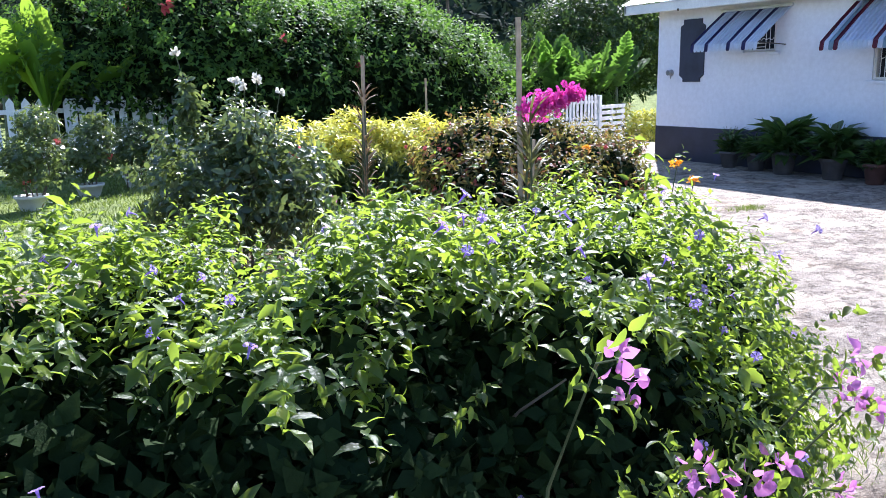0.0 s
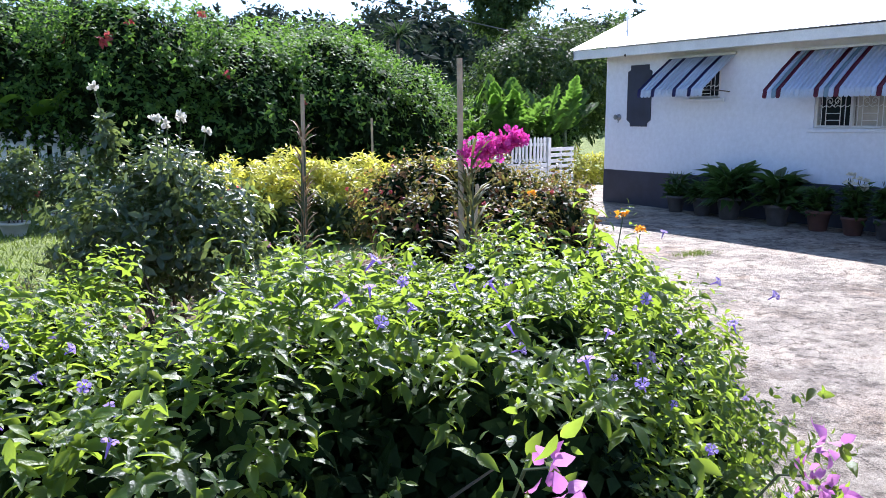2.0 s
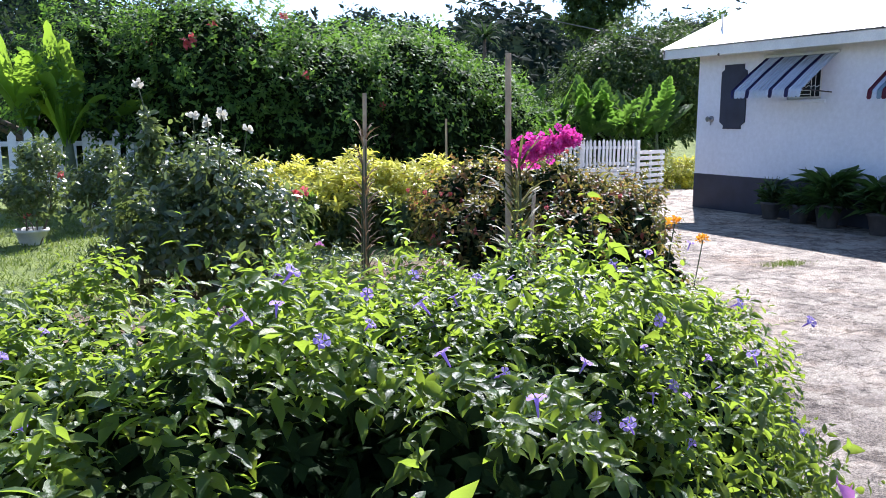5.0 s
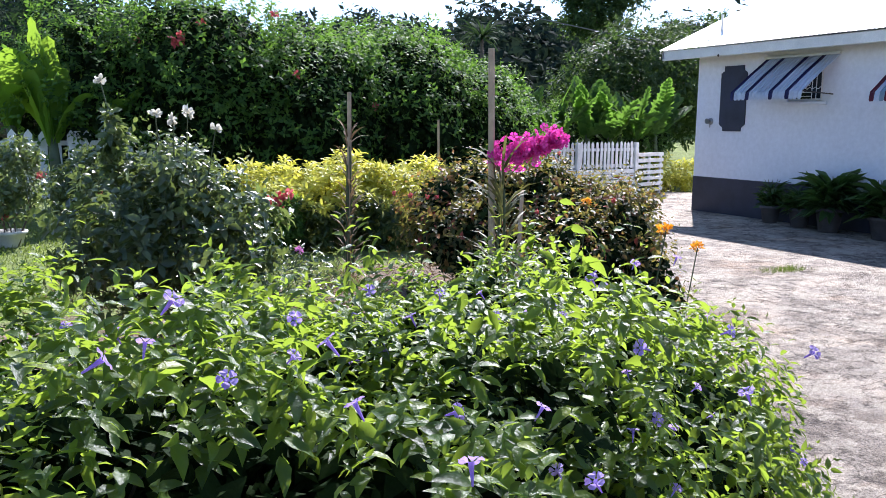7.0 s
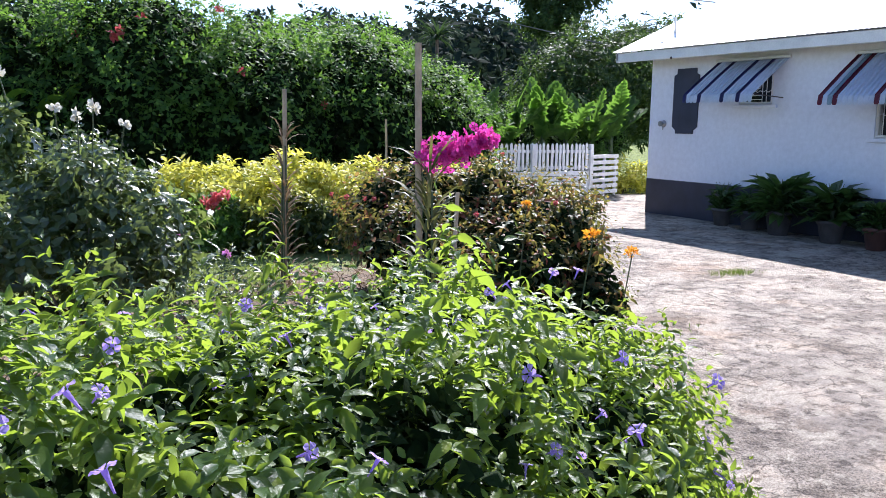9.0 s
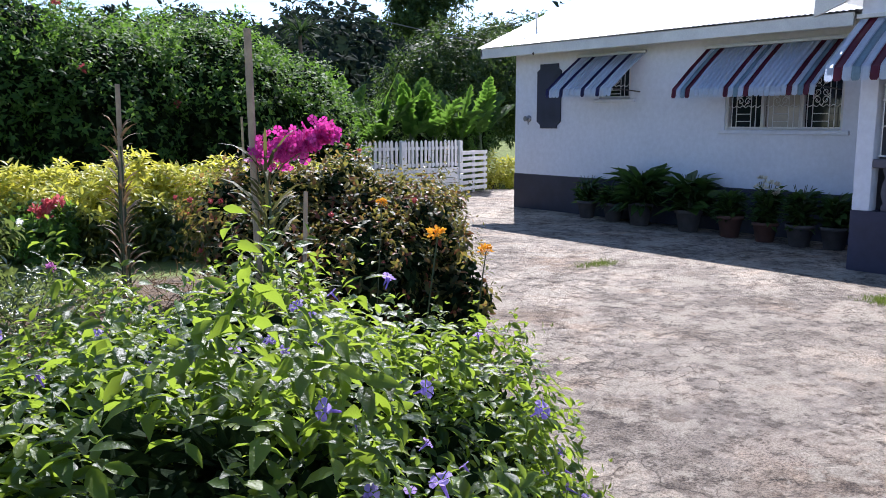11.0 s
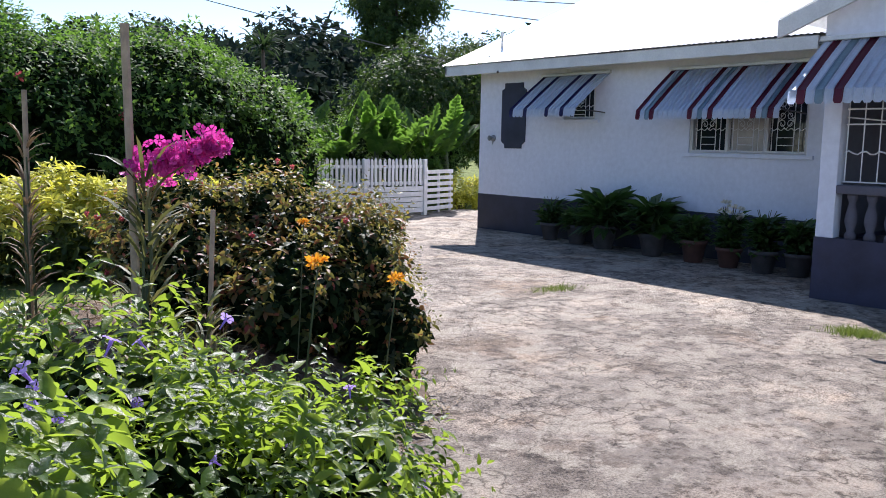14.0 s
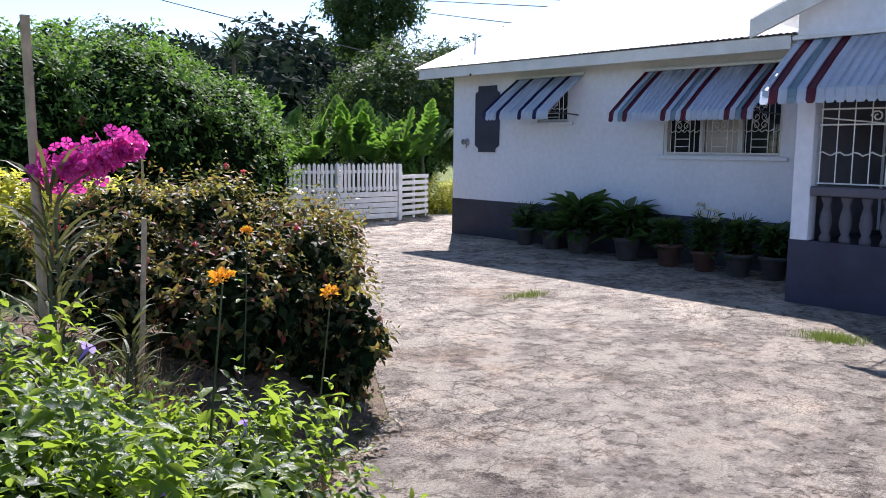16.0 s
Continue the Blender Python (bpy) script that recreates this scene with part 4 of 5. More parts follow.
for s in heads:
    for k in range(10):
        u = unit(rng.normal(size=3) + np.array([0.0, -0.3, 0.2]))
        ob = put(bg, new("bract", BRACT), np.array(s) + u * rng.uniform(0.006, 0.028), (0, 0, 0), rng.uniform(0.5, 0.85))
        ob.matrix_basis = ob.matrix_basis @ Vector(u).to_track_quat("X", "Z").to_matrix().to_4x4() @ Matrix.Rotation(rng.uniform(0, 6.28), 4, "X")
for s in heads[::2]:
    q = Vector(s) - bg.matrix_world.translation
    part("stem", tube(bmesh.new(), [(q.x * 0.85, q.y + 0.3, 0), (q.x * 0.95, q.y + 0.2, q.z * 0.7), (q.x, q.y + 0.05, q.z * 0.98), q], 0.005, 0.002, 5), M_STEM, bg)
hp = np.repeat(np.array(heads), 8, 0) + rng.normal(0, 0.04, (len(heads) * 8, 3)) + np.array([0, 0.03, 0])
v, f = shoots(hp, np.tile((0.1, -0.5, 0.7), (len(hp), 1)) + rng.normal(0, 0.4, hp.shape), rng, 2, 0.02, 0.036, 0.55, 0.3, FINE)
blade_object("leaves", [(v - np.array([2.45, 2.55, 0.05]), f)], L_SHRUB, bg)

# white rose bush
ROSE = [((2.42, 5.76, 1.03), (0.362, 0.392, 0.362)), ((2.79, 5.64, 1), (0.334, 0.362, 0.348)), ((2.62, 5.69, 1.26), (0.261, 0.29, 0.217)), ((2.36, 5.76, 1.44), (0.072, 0.087, 0.203))]
e, tips, ways = bush("rose_bush", "tall white rose bush with dark glossy leaves and bare lower stems", "rose bush", (2.62, 5.75), ROSE, L_ROSE, 1150, 0.062, 0.58, 3, 0.026, 12, 0.6, 0.5, 0.3, stems=18, r0=0.01, sprigs=120)
for i, s in enumerate([(2.32, 5.77, 1.74), (2.49, 5.33, 1.59), (2.77, 5.47, 1.53), (2.65, 5.47, 1.6), (2.59, 5.5, 1.57)]):
    q = Vector(s) - e.matrix_world.translation
    stalk = part("flower_stem", tube(bmesh.new(), [(0.0, 0.0, 0.45), (q.x * 0.8, q.y * 0.8, q.z * 0.8), q], 0.004, 0.0025, 5), M_STEM, e)
    put(e, new("rose", FLOWER_ROSE), s, (0.4 * i, 0.3, i), 0.66 + 0.14 * (i % 3 == 0), stalk)

# yellow croton hedge
CROT = [((4.06, 9.37, 0.7), (0.6, 0.6, 0.495)), ((4.66, 9.07, 0.73), (0.63, 0.63, 0.51)), ((5.26, 8.84, 0.69), (0.63, 0.63, 0.51)), ((5.86, 8.61, 0.66), (0.6, 0.6, 0.495)), ((6.38, 8.98, 0.63), (0.6, 0.6, 0.45))]
rng = rnd(13)
e = thing("croton_hedge", (5.1, 8.95, gz(5.1, 8.95)), "clipped croton hedge with bright yellow upper leaves", "hedge")
o = np.array(e.matrix_world.translation)
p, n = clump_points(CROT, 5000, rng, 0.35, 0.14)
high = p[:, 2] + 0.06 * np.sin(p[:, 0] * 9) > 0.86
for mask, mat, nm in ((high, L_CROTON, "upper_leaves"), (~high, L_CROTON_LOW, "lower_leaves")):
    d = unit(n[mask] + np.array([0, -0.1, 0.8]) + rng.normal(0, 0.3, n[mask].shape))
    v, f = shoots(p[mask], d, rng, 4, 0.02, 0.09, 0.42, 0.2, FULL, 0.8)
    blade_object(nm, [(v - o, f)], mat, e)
stems_of(e, (4.9, 8.9, o[2]), [(4.06, 9, 0.85), (4.51, 8.84, 0.85), (4.96, 8.69, 0.85), (5.56, 8.54, 0.85), (6.01, 8.53, 0.77)], 0.012, 0.006, rng=rng)

# copper-leaved hedge beside the drive
COPPER = [((4.81, 6.75, 0.92), (0.496, 0.472, 0.401)), ((5.28, 6.57, 0.87), (0.531, 0.496, 0.472)), ((5.63, 6.27, 0.68), (0.472, 0.496, 0.519)), ((5.75, 5.97, 0.37), (0.354, 0.354, 0.425)), ((5.16, 6.03, 0.64), (0.496, 0.378, 0.425)), ((4.69, 6.39, 0.78), (0.425, 0.354, 0.33)), ((5.99, 6.85, 0.64), (0.496, 0.59, 0.472)), ((6.47, 7.44, 0.61), (0.472, 0.59, 0.448))]
e, tips, ways = bush("copper_leaf_bush", "rounded bush with small copper-green and red-tipped leaves on the driveway edge", "bush", (5.25, 6.2), COPPER, L_COPPER, 4600, 0.058, 0.58, 4, 0.024, 14, 0.42, 0.6, 0.2, stems=18, r0=0.013, fill=5000, sprigs=420, bare=(0.72, 0.3))
rng = rnd(41)
for i in rng.permutation(len(tips))[:60]:
    if tips[i][2] > 0.75:
        put(e, new("red_flower", FLOWER_RED), tips[i] + ways[i] * 0.02, tuple(rng.uniform(0, 3, 3)), 0.2)

# stakes
def stake(x, y, top, r, lean, label):
    z = gz(x, y) - 0.1
    bm = bmesh.new()
    pts = [(0, 0, 0), (lean[0] * 0.5 + 0.004, lean[1] * 0.5, (top - z) * 0.5), (lean[0], lean[1], top - z)]
    tube(bm, pts, r, r * 0.92, 6)
    ob = mesh_object("garden_stake", bm, M_STAKE)
    ob.location = (x, y, z)
    return tagged(ob, label, "stake", "wooden plant stakes")


stake(3.84, 4.79, 1.89, 0.0155, (-0.015, 0.01), "tall weathered wooden stake supporting an orchid")
stake(4.1, 7.29, 1.78, 0.017, (0.02, 0.0), "weathered wooden stake with a dry climbing plant")
stake(4.38, 5.46, 1.2, 0.012, (0.06, 0.02), "thin short brown wooden stake among the flowers")
stake(6.24, 10.0, 1.6, 0.014, (0.0, 0.02), "slim wooden stake behind the hedge")


def orchid(x, y, top, n, seed, label, bloom=None, reach=0.2, mat=None):
    rng = rnd(seed)
    z = gz(x, y)
    e = thing("orchid", (x, y, z), label, "orchid", "staked orchids")
    h = top - z
    for k in range(3):
        a = k * 2.1
        part("stem", tube(bmesh.new(), [(0.03 * math.cos(a), 0.03 * math.sin(a), -0.05), (0.02 * math.cos(a), 0.02 * math.sin(a), h * 0.5), (0.012 * math.cos(a), 0.012 * math.sin(a), h * (0.9 - 0.12 * k))], 0.008, 0.005, 6), M_STEM, e)
    t = rng.uniform(0.02, 1, n)
    a = rng.choice([0.3, 3.44, 1.8, 5.0], n) + rng.normal(0, 0.35, n)
    pos = np.stack([0.02 * np.cos(a), 0.02 * np.sin(a), t * h], 1)
    along = np.stack([np.cos(a), np.sin(a), rng.uniform(0.35, 1.1, n)], 1)
    v, f = blades(pos, along, np.tile((0, 0, 1.0), (n, 1)) + rng.normal(0, 0.2, (n, 3)), reach * rng.uniform(0.6, 1.1, n), 0.015 * rng.uniform(0.7, 1.1, n), STRAP)
    blade_object("leaves", [(v, f)], mat or L_STRAP, e)
    if bloom:
        a, b = (Vector(q) - Vector((x, y, z)) for q in bloom)
        stalk = part("flower_stalk", tube(bmesh.new(), [(0, 0, h * 0.75), a.lerp(b, -0.1), a.lerp(b, 0.5), b], 0.004, 0.003, 5), M_STEM, e)
        for k in range(210):
            f = rng.random()
            q = a.lerp(b, f) + Vector(rng.normal(0, 0.03, 3)) * (1.0 - 0.25 * f)
            ob = new("floret", FLOWER_ORCHID)
            ob.parent = stalk
            ob.matrix_basis = Matrix.Translation(q) @ Euler(tuple(rng.uniform(0, 6.28, 3))).to_matrix().to_4x4() @ Matrix.Scale(rng.uniform(0.7, 1.0), 4)
    return e


orchid(3.86, 4.75, 1.38, 120, 51, "staked orchid with strappy leaves and a magenta flower spray", [(3.86, 4.78, 1.42), (4.08, 4.62, 1.5)], 0.24)
orchid(4.1, 7.27, 1.5, 90, 52, "half-dried climbing orchid tied to a stake", None, 0.17, L_DRY)
orchid(4.22, 5.1, 0.85, 70, 53, "low clump of strappy orchid leaves", None, 0.15)


def orange_plant(top, seed, n=1):
    rng = rnd(seed)
    x, y = top[0] + rng.uniform(-0.1, 0.1), top[1] + 0.12
    e = thing("orange_flower_plant", (x, y, gz(x, y)), "wiry plant with a frilly orange-yellow flower head", "flower", "orange flowers by the shrub")
    q = Vector(top) - e.matrix_world.translation
    stalk = part("stem", tube(bmesh.new(), [(0, 0, -0.03), (q.x * 0.2 + 0.02, q.y * 0.2, q.z * 0.5), (q.x, q.y, q.z)], 0.004, 0.0025, 5), M_STEM, e)
    put(e, new("flower_head", FLOWER_ORANGE), top, (0.3, 0.2, seed), 0.8, stalk)
    pos = np.array([[q.x * 0.3, q.y * 0.3, q.z * f] for f in (0.45, 0.55, 0.62, 0.72)])
    v, f = blades(pos, rng.normal(0, 1, pos.shape) * np.array([1, 1, 0.3]), np.tile((0, 0, 1.0), (4, 1)), 0.06, 0.035)
    blade_object("leaves", [(v, f)], L_SHRUB, e)


for i, top in enumerate([(3.95, 3.8, 1.2), (4.55, 4.25, 1.04), (4.98, 5.6, 1.1)]):
    orange_plant(top, 60 + i)

pk = thing("pink_flower_plant", (3.35, 6.5, gz(3.35, 6.5)), "slender plant with round pink flower heads", "flower")
for i, s in enumerate([(3.475, 6.485, 0.78), (3.19, 6.43, 0.92), (3.03, 6.35, 0.79)]):
    q = Vector(s) - pk.matrix_world.translation
    stalk = part("stem", tube(bmesh.new(), [(0, 0, -0.02), (q.x * 0.6, q.y * 0.6, q.z * 0.6), q], 0.004, 0.002, 5), M_STEM, pk)
    put(pk, new("flower_head", FLOWER_PINKBALL), s, (0.2, 0.1, i), 1.15, stalk)
rng = rnd(71)
p = np.stack([rng.normal(3.3, 0.32, 320), rng.normal(6.4, 0.4, 320), rng.uniform(0.42, 0.78, 320)], 1)
v, f = shoots(p, rng.normal(0, 0.5, p.shape) + np.array([0, 0, 1]), rng, 3, 0.025, 0.06, 0.4)
blade_object("leaves", [(v - np.array(pk.matrix_world.translation), f)], L_ROSE, pk)

# big hibiscus hedge
HIB = [((2.94, 13.62, 1.82), (1.197, 1.064, 1.33)), ((4.26, 13.21, 2.01), (1.33, 1.197, 1.397)), ((5.72, 13.06, 1.7), (1.264, 1.197, 1.303)), ((5.06, 13.33, 1.54), (1.33, 1.197, 1.197)), ((7.32, 13.31, 1.67), (1.463, 1.197, 1.463)), ((8.66, 13.7, 1.46), (1.197, 1.131, 1.264)), ((9.59, 14.22, 1.11), (0.931, 0.931, 1.064)), ((6.68, 15.32, 1.92), (1.729, 1.33, 1.397)), ((8.41, 15.83, 1.9), (1.33, 1.197, 1.33))]
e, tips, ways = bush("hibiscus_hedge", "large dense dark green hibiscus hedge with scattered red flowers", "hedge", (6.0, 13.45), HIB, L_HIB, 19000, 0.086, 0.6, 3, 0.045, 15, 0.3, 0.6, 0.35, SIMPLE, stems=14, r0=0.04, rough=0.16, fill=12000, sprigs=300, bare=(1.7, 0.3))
rng = rnd(81)
reds = [(3.84, 12.53, 2.58), (4.11, 12.42, 2.78), (5.26, 12.17, 2.17)] + [tuple(tips[i]) for i in rng.permutation(len(tips)) if ways[i][1] < -0.2][:4]
for i, s in enumerate(reds):
    put(e, new("hibiscus_flower", FLOWER_RED), Vector(s) + Vector((0, -0.06, 0)), tuple(rng.uniform(0, 3, 3)), 1.15 if i < 1 else 0.65)


def broad_leaf(bm, length, width, rise, bend, seg=9, tear=None):
    """A long arching blade folded along its rib; torn edges where tear is given."""
    rib, left, right = [], [], []
    for i in range(seg + 1):
        f = i / seg
        x, z = length * (f * math.cos(rise) - bend * 0.2 * f * f), length * (f * math.sin(rise) - bend * f * f)
        w = width * 0.5 * (math.sin(math.pi * min(1, 0.06 + f * 0.93)) ** 0.55 if f < 1 else 0.02)
        j = 1 - (tear.uniform(0, 0.3) if tear is not None else 0)
        rib.append(bm.verts.new((x, 0, z)))
        left.append(bm.verts.new((x + 0.03, w * j, z + w * 0.3)))
        right.append(bm.verts.new((x + 0.03, -w * j, z + w * 0.3)))
    for i in range(seg):
        bm.faces.new((rib[i], rib[i + 1], left[i + 1], left[i]))
        bm.faces.new((rib[i], right[i], right[i + 1], rib[i + 1]))
    return bm


def torn_leaf(length, width, rise, bend, rng, pairs=15):
    """A wind-torn banana leaf: a rib with narrow strips hanging off both sides."""
    f = np.repeat(np.linspace(0.12, 1.0, pairs), 2)
    side = np.tile([1.0, -1.0], pairs)
    pos = np.stack([length * (f * math.cos(rise) - bend * 0.2 * f * f), np.zeros(len(f)), length * (f * math.sin(rise) - bend * f * f)], 1)
    tip = np.stack([np.full(len(f), math.cos(rise)), np.zeros(len(f)), np.full(len(f), math.sin(rise)) - bend * f], 1)
    along = 0.75 * tip + side[:, None] * np.array([0.0, 1.0, 0.0]) + rng.normal(0, 0.12, (len(f), 3)) + np.array([0, 0, -0.15])
    reach = 0.62 * width * np.sin(np.pi * (0.1 + 0.86 * f)) ** 0.6 * rng.uniform(0.7, 1.1, len(f))
    strips = blades(pos, along, np.cross(tip, side[:, None] * np.array([0.0, 1.0, 0.0])), reach, 1.25 * length / pairs, STRAP)
    rib = blades(np.zeros((1, 3)), np.array([[math.cos(rise), 0, math.sin(rise) - bend * 0.6]]), np.array([[0, 0.2, 1.0]]), length, 0.03, STRAP)
    return [strips, rib]


def banana(x, y, h, n, length, width, seed, label, mat=None, name="banana_plant", group="banana plants"):
    rng = rnd(seed)
    z = gz(x, y)
    e = thing(name, (x, y, z), label, "banana plant" if name == "banana_plant" else "plant", group)
    part("trunk", tube(bmesh.new(), [(0, 0, -0.05), (0.02, 0, h * 0.6), (0.0, 0.02, h)], 0.1 * h / 1.2, 0.05, 9), M_STEM, e, smooth=True)
    for k in range(n):
        bm = broad_leaf(bmesh.new(), length * rng.uniform(0.75, 1.1), width * rng.uniform(0.8, 1.1), rng.uniform(0.8, 1.5), rng.uniform(0.05, 0.6), 16, rng)
        bmesh.ops.transform(bm, matrix=pose(0, 0, h * rng.uniform(0.8, 1.0), 0, 0, 360 * k / n + rng.uniform(-25, 25)), verts=bm.verts[:])
        part("leaf", bm, mat or L_BANANA, e, smooth=True)
    return e


def torn_banana(x, y, h, n, length, width, seed, label, mat):
    rng = rnd(seed)
    e = thing("banana_plant", (x, y, gz(x, y)), label, "banana plant", "banana plants")
    part("trunk", tube(bmesh.new(), [(0, 0, -0.05), (0.02, 0, h * 0.6), (0.0, 0.02, h)], 0.09, 0.05, 9), M_STEM, e, smooth=True)
    for k in range(n):
        ob = blade_object("leaf", torn_leaf(length * rng.uniform(0.7, 1.1), width * rng.uniform(0.8, 1.2), rng.uniform(0.75, 1.5), rng.uniform(0.05, 0.5), rng), mat, e, kind="")
        ob.matrix_basis = pose(0, 0, h * rng.uniform(0.8, 1.0), 0, 0, 360 * k / n + rng.uniform(-25, 25))
    return e


banana(2.39, 12.9, 1.0, 11, 1.55, 0.4, 91, "banana plant with bright backlit leaves")
banana(1.95, 13.4, 1.25, 11, 1.6, 0.42, 92, "banana plant with bright backlit leaves")
banana(2.9, 13.4, 0.8, 9, 1.25, 0.36, 93, "banana plant with bright backlit leaves")
banana(2.6, 13.8, 0.9, 11, 1.5, 0.4, 94, "banana plant with bright backlit leaves")
for i, (x, y, h, l) in enumerate([(11.6, 17.0, 1.1, 1.5), (12.6, 16.9, 0.9, 1.6), (13.5, 16.8, 1.1, 1.7), (14.3, 17.0, 1.0, 1.7), (15.2, 17.2, 1.0, 1.6), (16.2, 17.6, 1.1, 1.7), (10.5, 16.4, 1.1, 1.9), (9.9, 15.9, 0.7, 1.3)]):
    torn_banana(x, y, h + 0.3, 8, l, 0.5, 100 + i, "wind-torn banana plant behind the white gate", L_HIB)



def frond_plant(x, y, h, n, length, seed, label, name, lift=1.1, mat=None, wide=0.05):
    """A spiky crown of narrow blades on a bare trunk."""
    rng = rnd(seed)
    z = gz(x, y)
    e = thing(name, (x, y, z), label, "tree" if h > 1.5 else "plant")
    part("trunk", tube(bmesh.new(), [(0, 0, -0.1), (0.05, 0.02, h * 0.5), (0, 0, h)], 0.06, 0.04, 7), M_BARK, e)
    a = rng.uniform(0, math.tau, n)
    along = np.stack([np.cos(a), np.sin(a), rng.uniform(-0.5, lift, n)], 1)
    v, f = blades(np.tile((0, 0, h), (n, 1)) + rng.normal(0, 0.05, (n, 3)), along, np.tile((0, 0, 1.0), (n, 1)) + rng.normal(0, 0.2, (n, 3)), length * rng.uniform(0.7, 1.1, n), wide, STRAP)
    blade_object("leaves", [(v, f)], mat or L_HIB, e)


frond_plant(11.4, 18.0, 3.5, 60, 0.65, 121, "tall slim dragon tree with spiky leaf crown", "dragon_tree", 1.1, L_DARK, 0.04)
frond_plant(10.75, 16.95, 2.65, 50, 0.55, 122, "tall slim dragon tree with spiky leaf crown", "dragon_tree", 1.1, L_DARK, 0.04)
frond_plant(10.2, 17.2, 2.0, 60, 0.65, 123, "dragon tree with spiky leaf crown", "dragon_tree")
frond_plant(9.4, 14.15, 0.8, 60, 0.8, 124, "spiky yellow-green plant beside the hedge", "cordyline", 1.4, L_LIGHT, 0.09)
frond_plant(9.67, 14.6, 1.0, 50, 0.75, 125, "spiky reddish cordyline beside the hedge", "cordyline", 1.4, L_COPPER, 0.09)

frond_plant(10.35, 15.0, 0.5, 36, 1.1, 126, "tall yellow-green leafy ginger clump near the gate", "ginger_clump", 4.5, L_LIGHT, 0.13)
frond_plant(10.2, 14.7, 0.7, 40, 0.85, 127, "reddish-leaved cordyline near the gate", "cordyline", 1.4, L_COPPER, 0.1)

# red flowers at the end of the croton hedge
ix = bush("red_flower_shrub", "low shrub with clustered red flowers by the croton hedge", "shrub", (3.95, 8.65), [((3.95, 8.65, 0.7), (0.28, 0.28, 0.26))], L_HIB, 240, 0.07, 0.5, 3, 0.02, 128, 0.5, 0.6, 0.2, SIMPLE, 4, 0.006)[0]
for i, s in enumerate([(3.93, 8.45, 0.93), (3.84, 8.44, 0.9), (4.01, 8.47, 0.95), (3.9, 8.42, 0.87)]):
    put(ix, new("flower_cluster", FLOWER_RED), s, (0.3 * i, 0.5, i), 0.6)

# green growth behind the gate
bush("garden_thicket", "bright green feathery thicket behind the gate", "bush", (13.4, 17.2), [((11.6, 17.2, 0.8), (0.9, 0.7, 0.9)), ((13.0, 17.4, 1.0), (1.0, 0.7, 1.05)), ((14.4, 17.6, 0.95), (0.9, 0.7, 1.0)), ((15.6, 17.9, 0.9), (0.8, 0.6, 1.1)), ((16.6, 18.6, 1.2), (0.9, 0.7, 1.2))], L_HIB, 4600, 0.12, 0.22, 4, 0.04, 131, 0.4, 1.1, 0.1, SIMPLE, fill=1500, sprigs=500)
bush("clipped_arch_shrub", "dark green clipped rounded shrub by the slatted gate", "shrub", (15.15, 16.75), [((15.15, 16.75, 0.55), (0.22, 0.22, 0.65))], L_HIB, 700, 0.06, 0.5, 3, 0.02, 132, 0.25, 0.4, 0.1, SIMPLE, stems=3)
bush("croton_shrub", "yellow variegated croton shrub beside the house corner", "shrub", (15.9, 16.9), [((15.9, 16.9, 0.4), (0.45, 0.4, 0.45)), ((16.5, 16.7, 0.35), (0.4, 0.4, 0.4))], L_CROTON, 420, 0.16, 0.3, 3, 0.03, 133, 0.4, 0.8, 0.2, SIMPLE)


def tree(name, label, base, trunk_h, masses, count, leaf, mat, seed, r0=0.2, rough=0.2):
    rng = rnd(seed)
    z = gz(*base)
    e = thing(name, (base[0], base[1], z), label, "tree")
    o = np.array((base[0], base[1], z))
    top = Vector((0, 0, trunk_h))
    part("trunk", tube(bmesh.new(), [(0, 0, -0.2), (0.1, 0.05, trunk_h * 0.5), top], r0, r0 * 0.6, 9), M_BARK, e, smooth=True)
    for c, r in masses:
        q = Vector(c) - Vector(o)
        part("limb", tube(bmesh.new(), [top * 0.85, top.lerp(q, 0.5) + Vector((0, 0, 0.2)), q], r0 * 0.45, r0 * 0.12, 7), M_BARK, e, smooth=True)
    p, n = clump_points(masses, count, rng, 0.45, rough)
    v, f = shoots(p, unit(n + np.array([0, 0, 0.4]) + rng.normal(0, 0.4, n.shape)), rng, 3, leaf * 0.4, leaf, 0.5, 0.5, SIMPLE)
    blade_object("crown", [(v - o, f)], mat, e)
    return e


tree("mango_tree", "broad dark green mango tree behind the house", (17.2, 20.5), 1.6, [((16.6, 20.0, 2.3), (1.6, 1.5, 1.5)), ((18.2, 20.5, 2.9), (1.9, 1.7, 1.6)), ((19.8, 21.0, 2.6), (1.8, 1.6, 1.6)), ((17.4, 21.5, 1.6), (2.0, 1.6, 1.4)), ((21.5, 21.0, 3.2), (2.0, 1.7, 1.6))], 11000, 0.17, L_MANGO, 141, 0.22)
tree("tall_tree", "tall dark leafy tree rising above the hill", (21.7, 27.0), 4.2, [((21.5, 27.0, 5.4), (1.2, 1.2, 0.9)), ((21.0, 27.3, 6.6), (1.1, 1.1, 1.1)), ((22.4, 26.7, 6.9), (1.1, 1.1, 1.2)), ((21.8, 27.1, 8.2), (1.1, 1.1, 1.2))], 3600, 0.2, L_MANGO, 142, 0.2, 0.34)


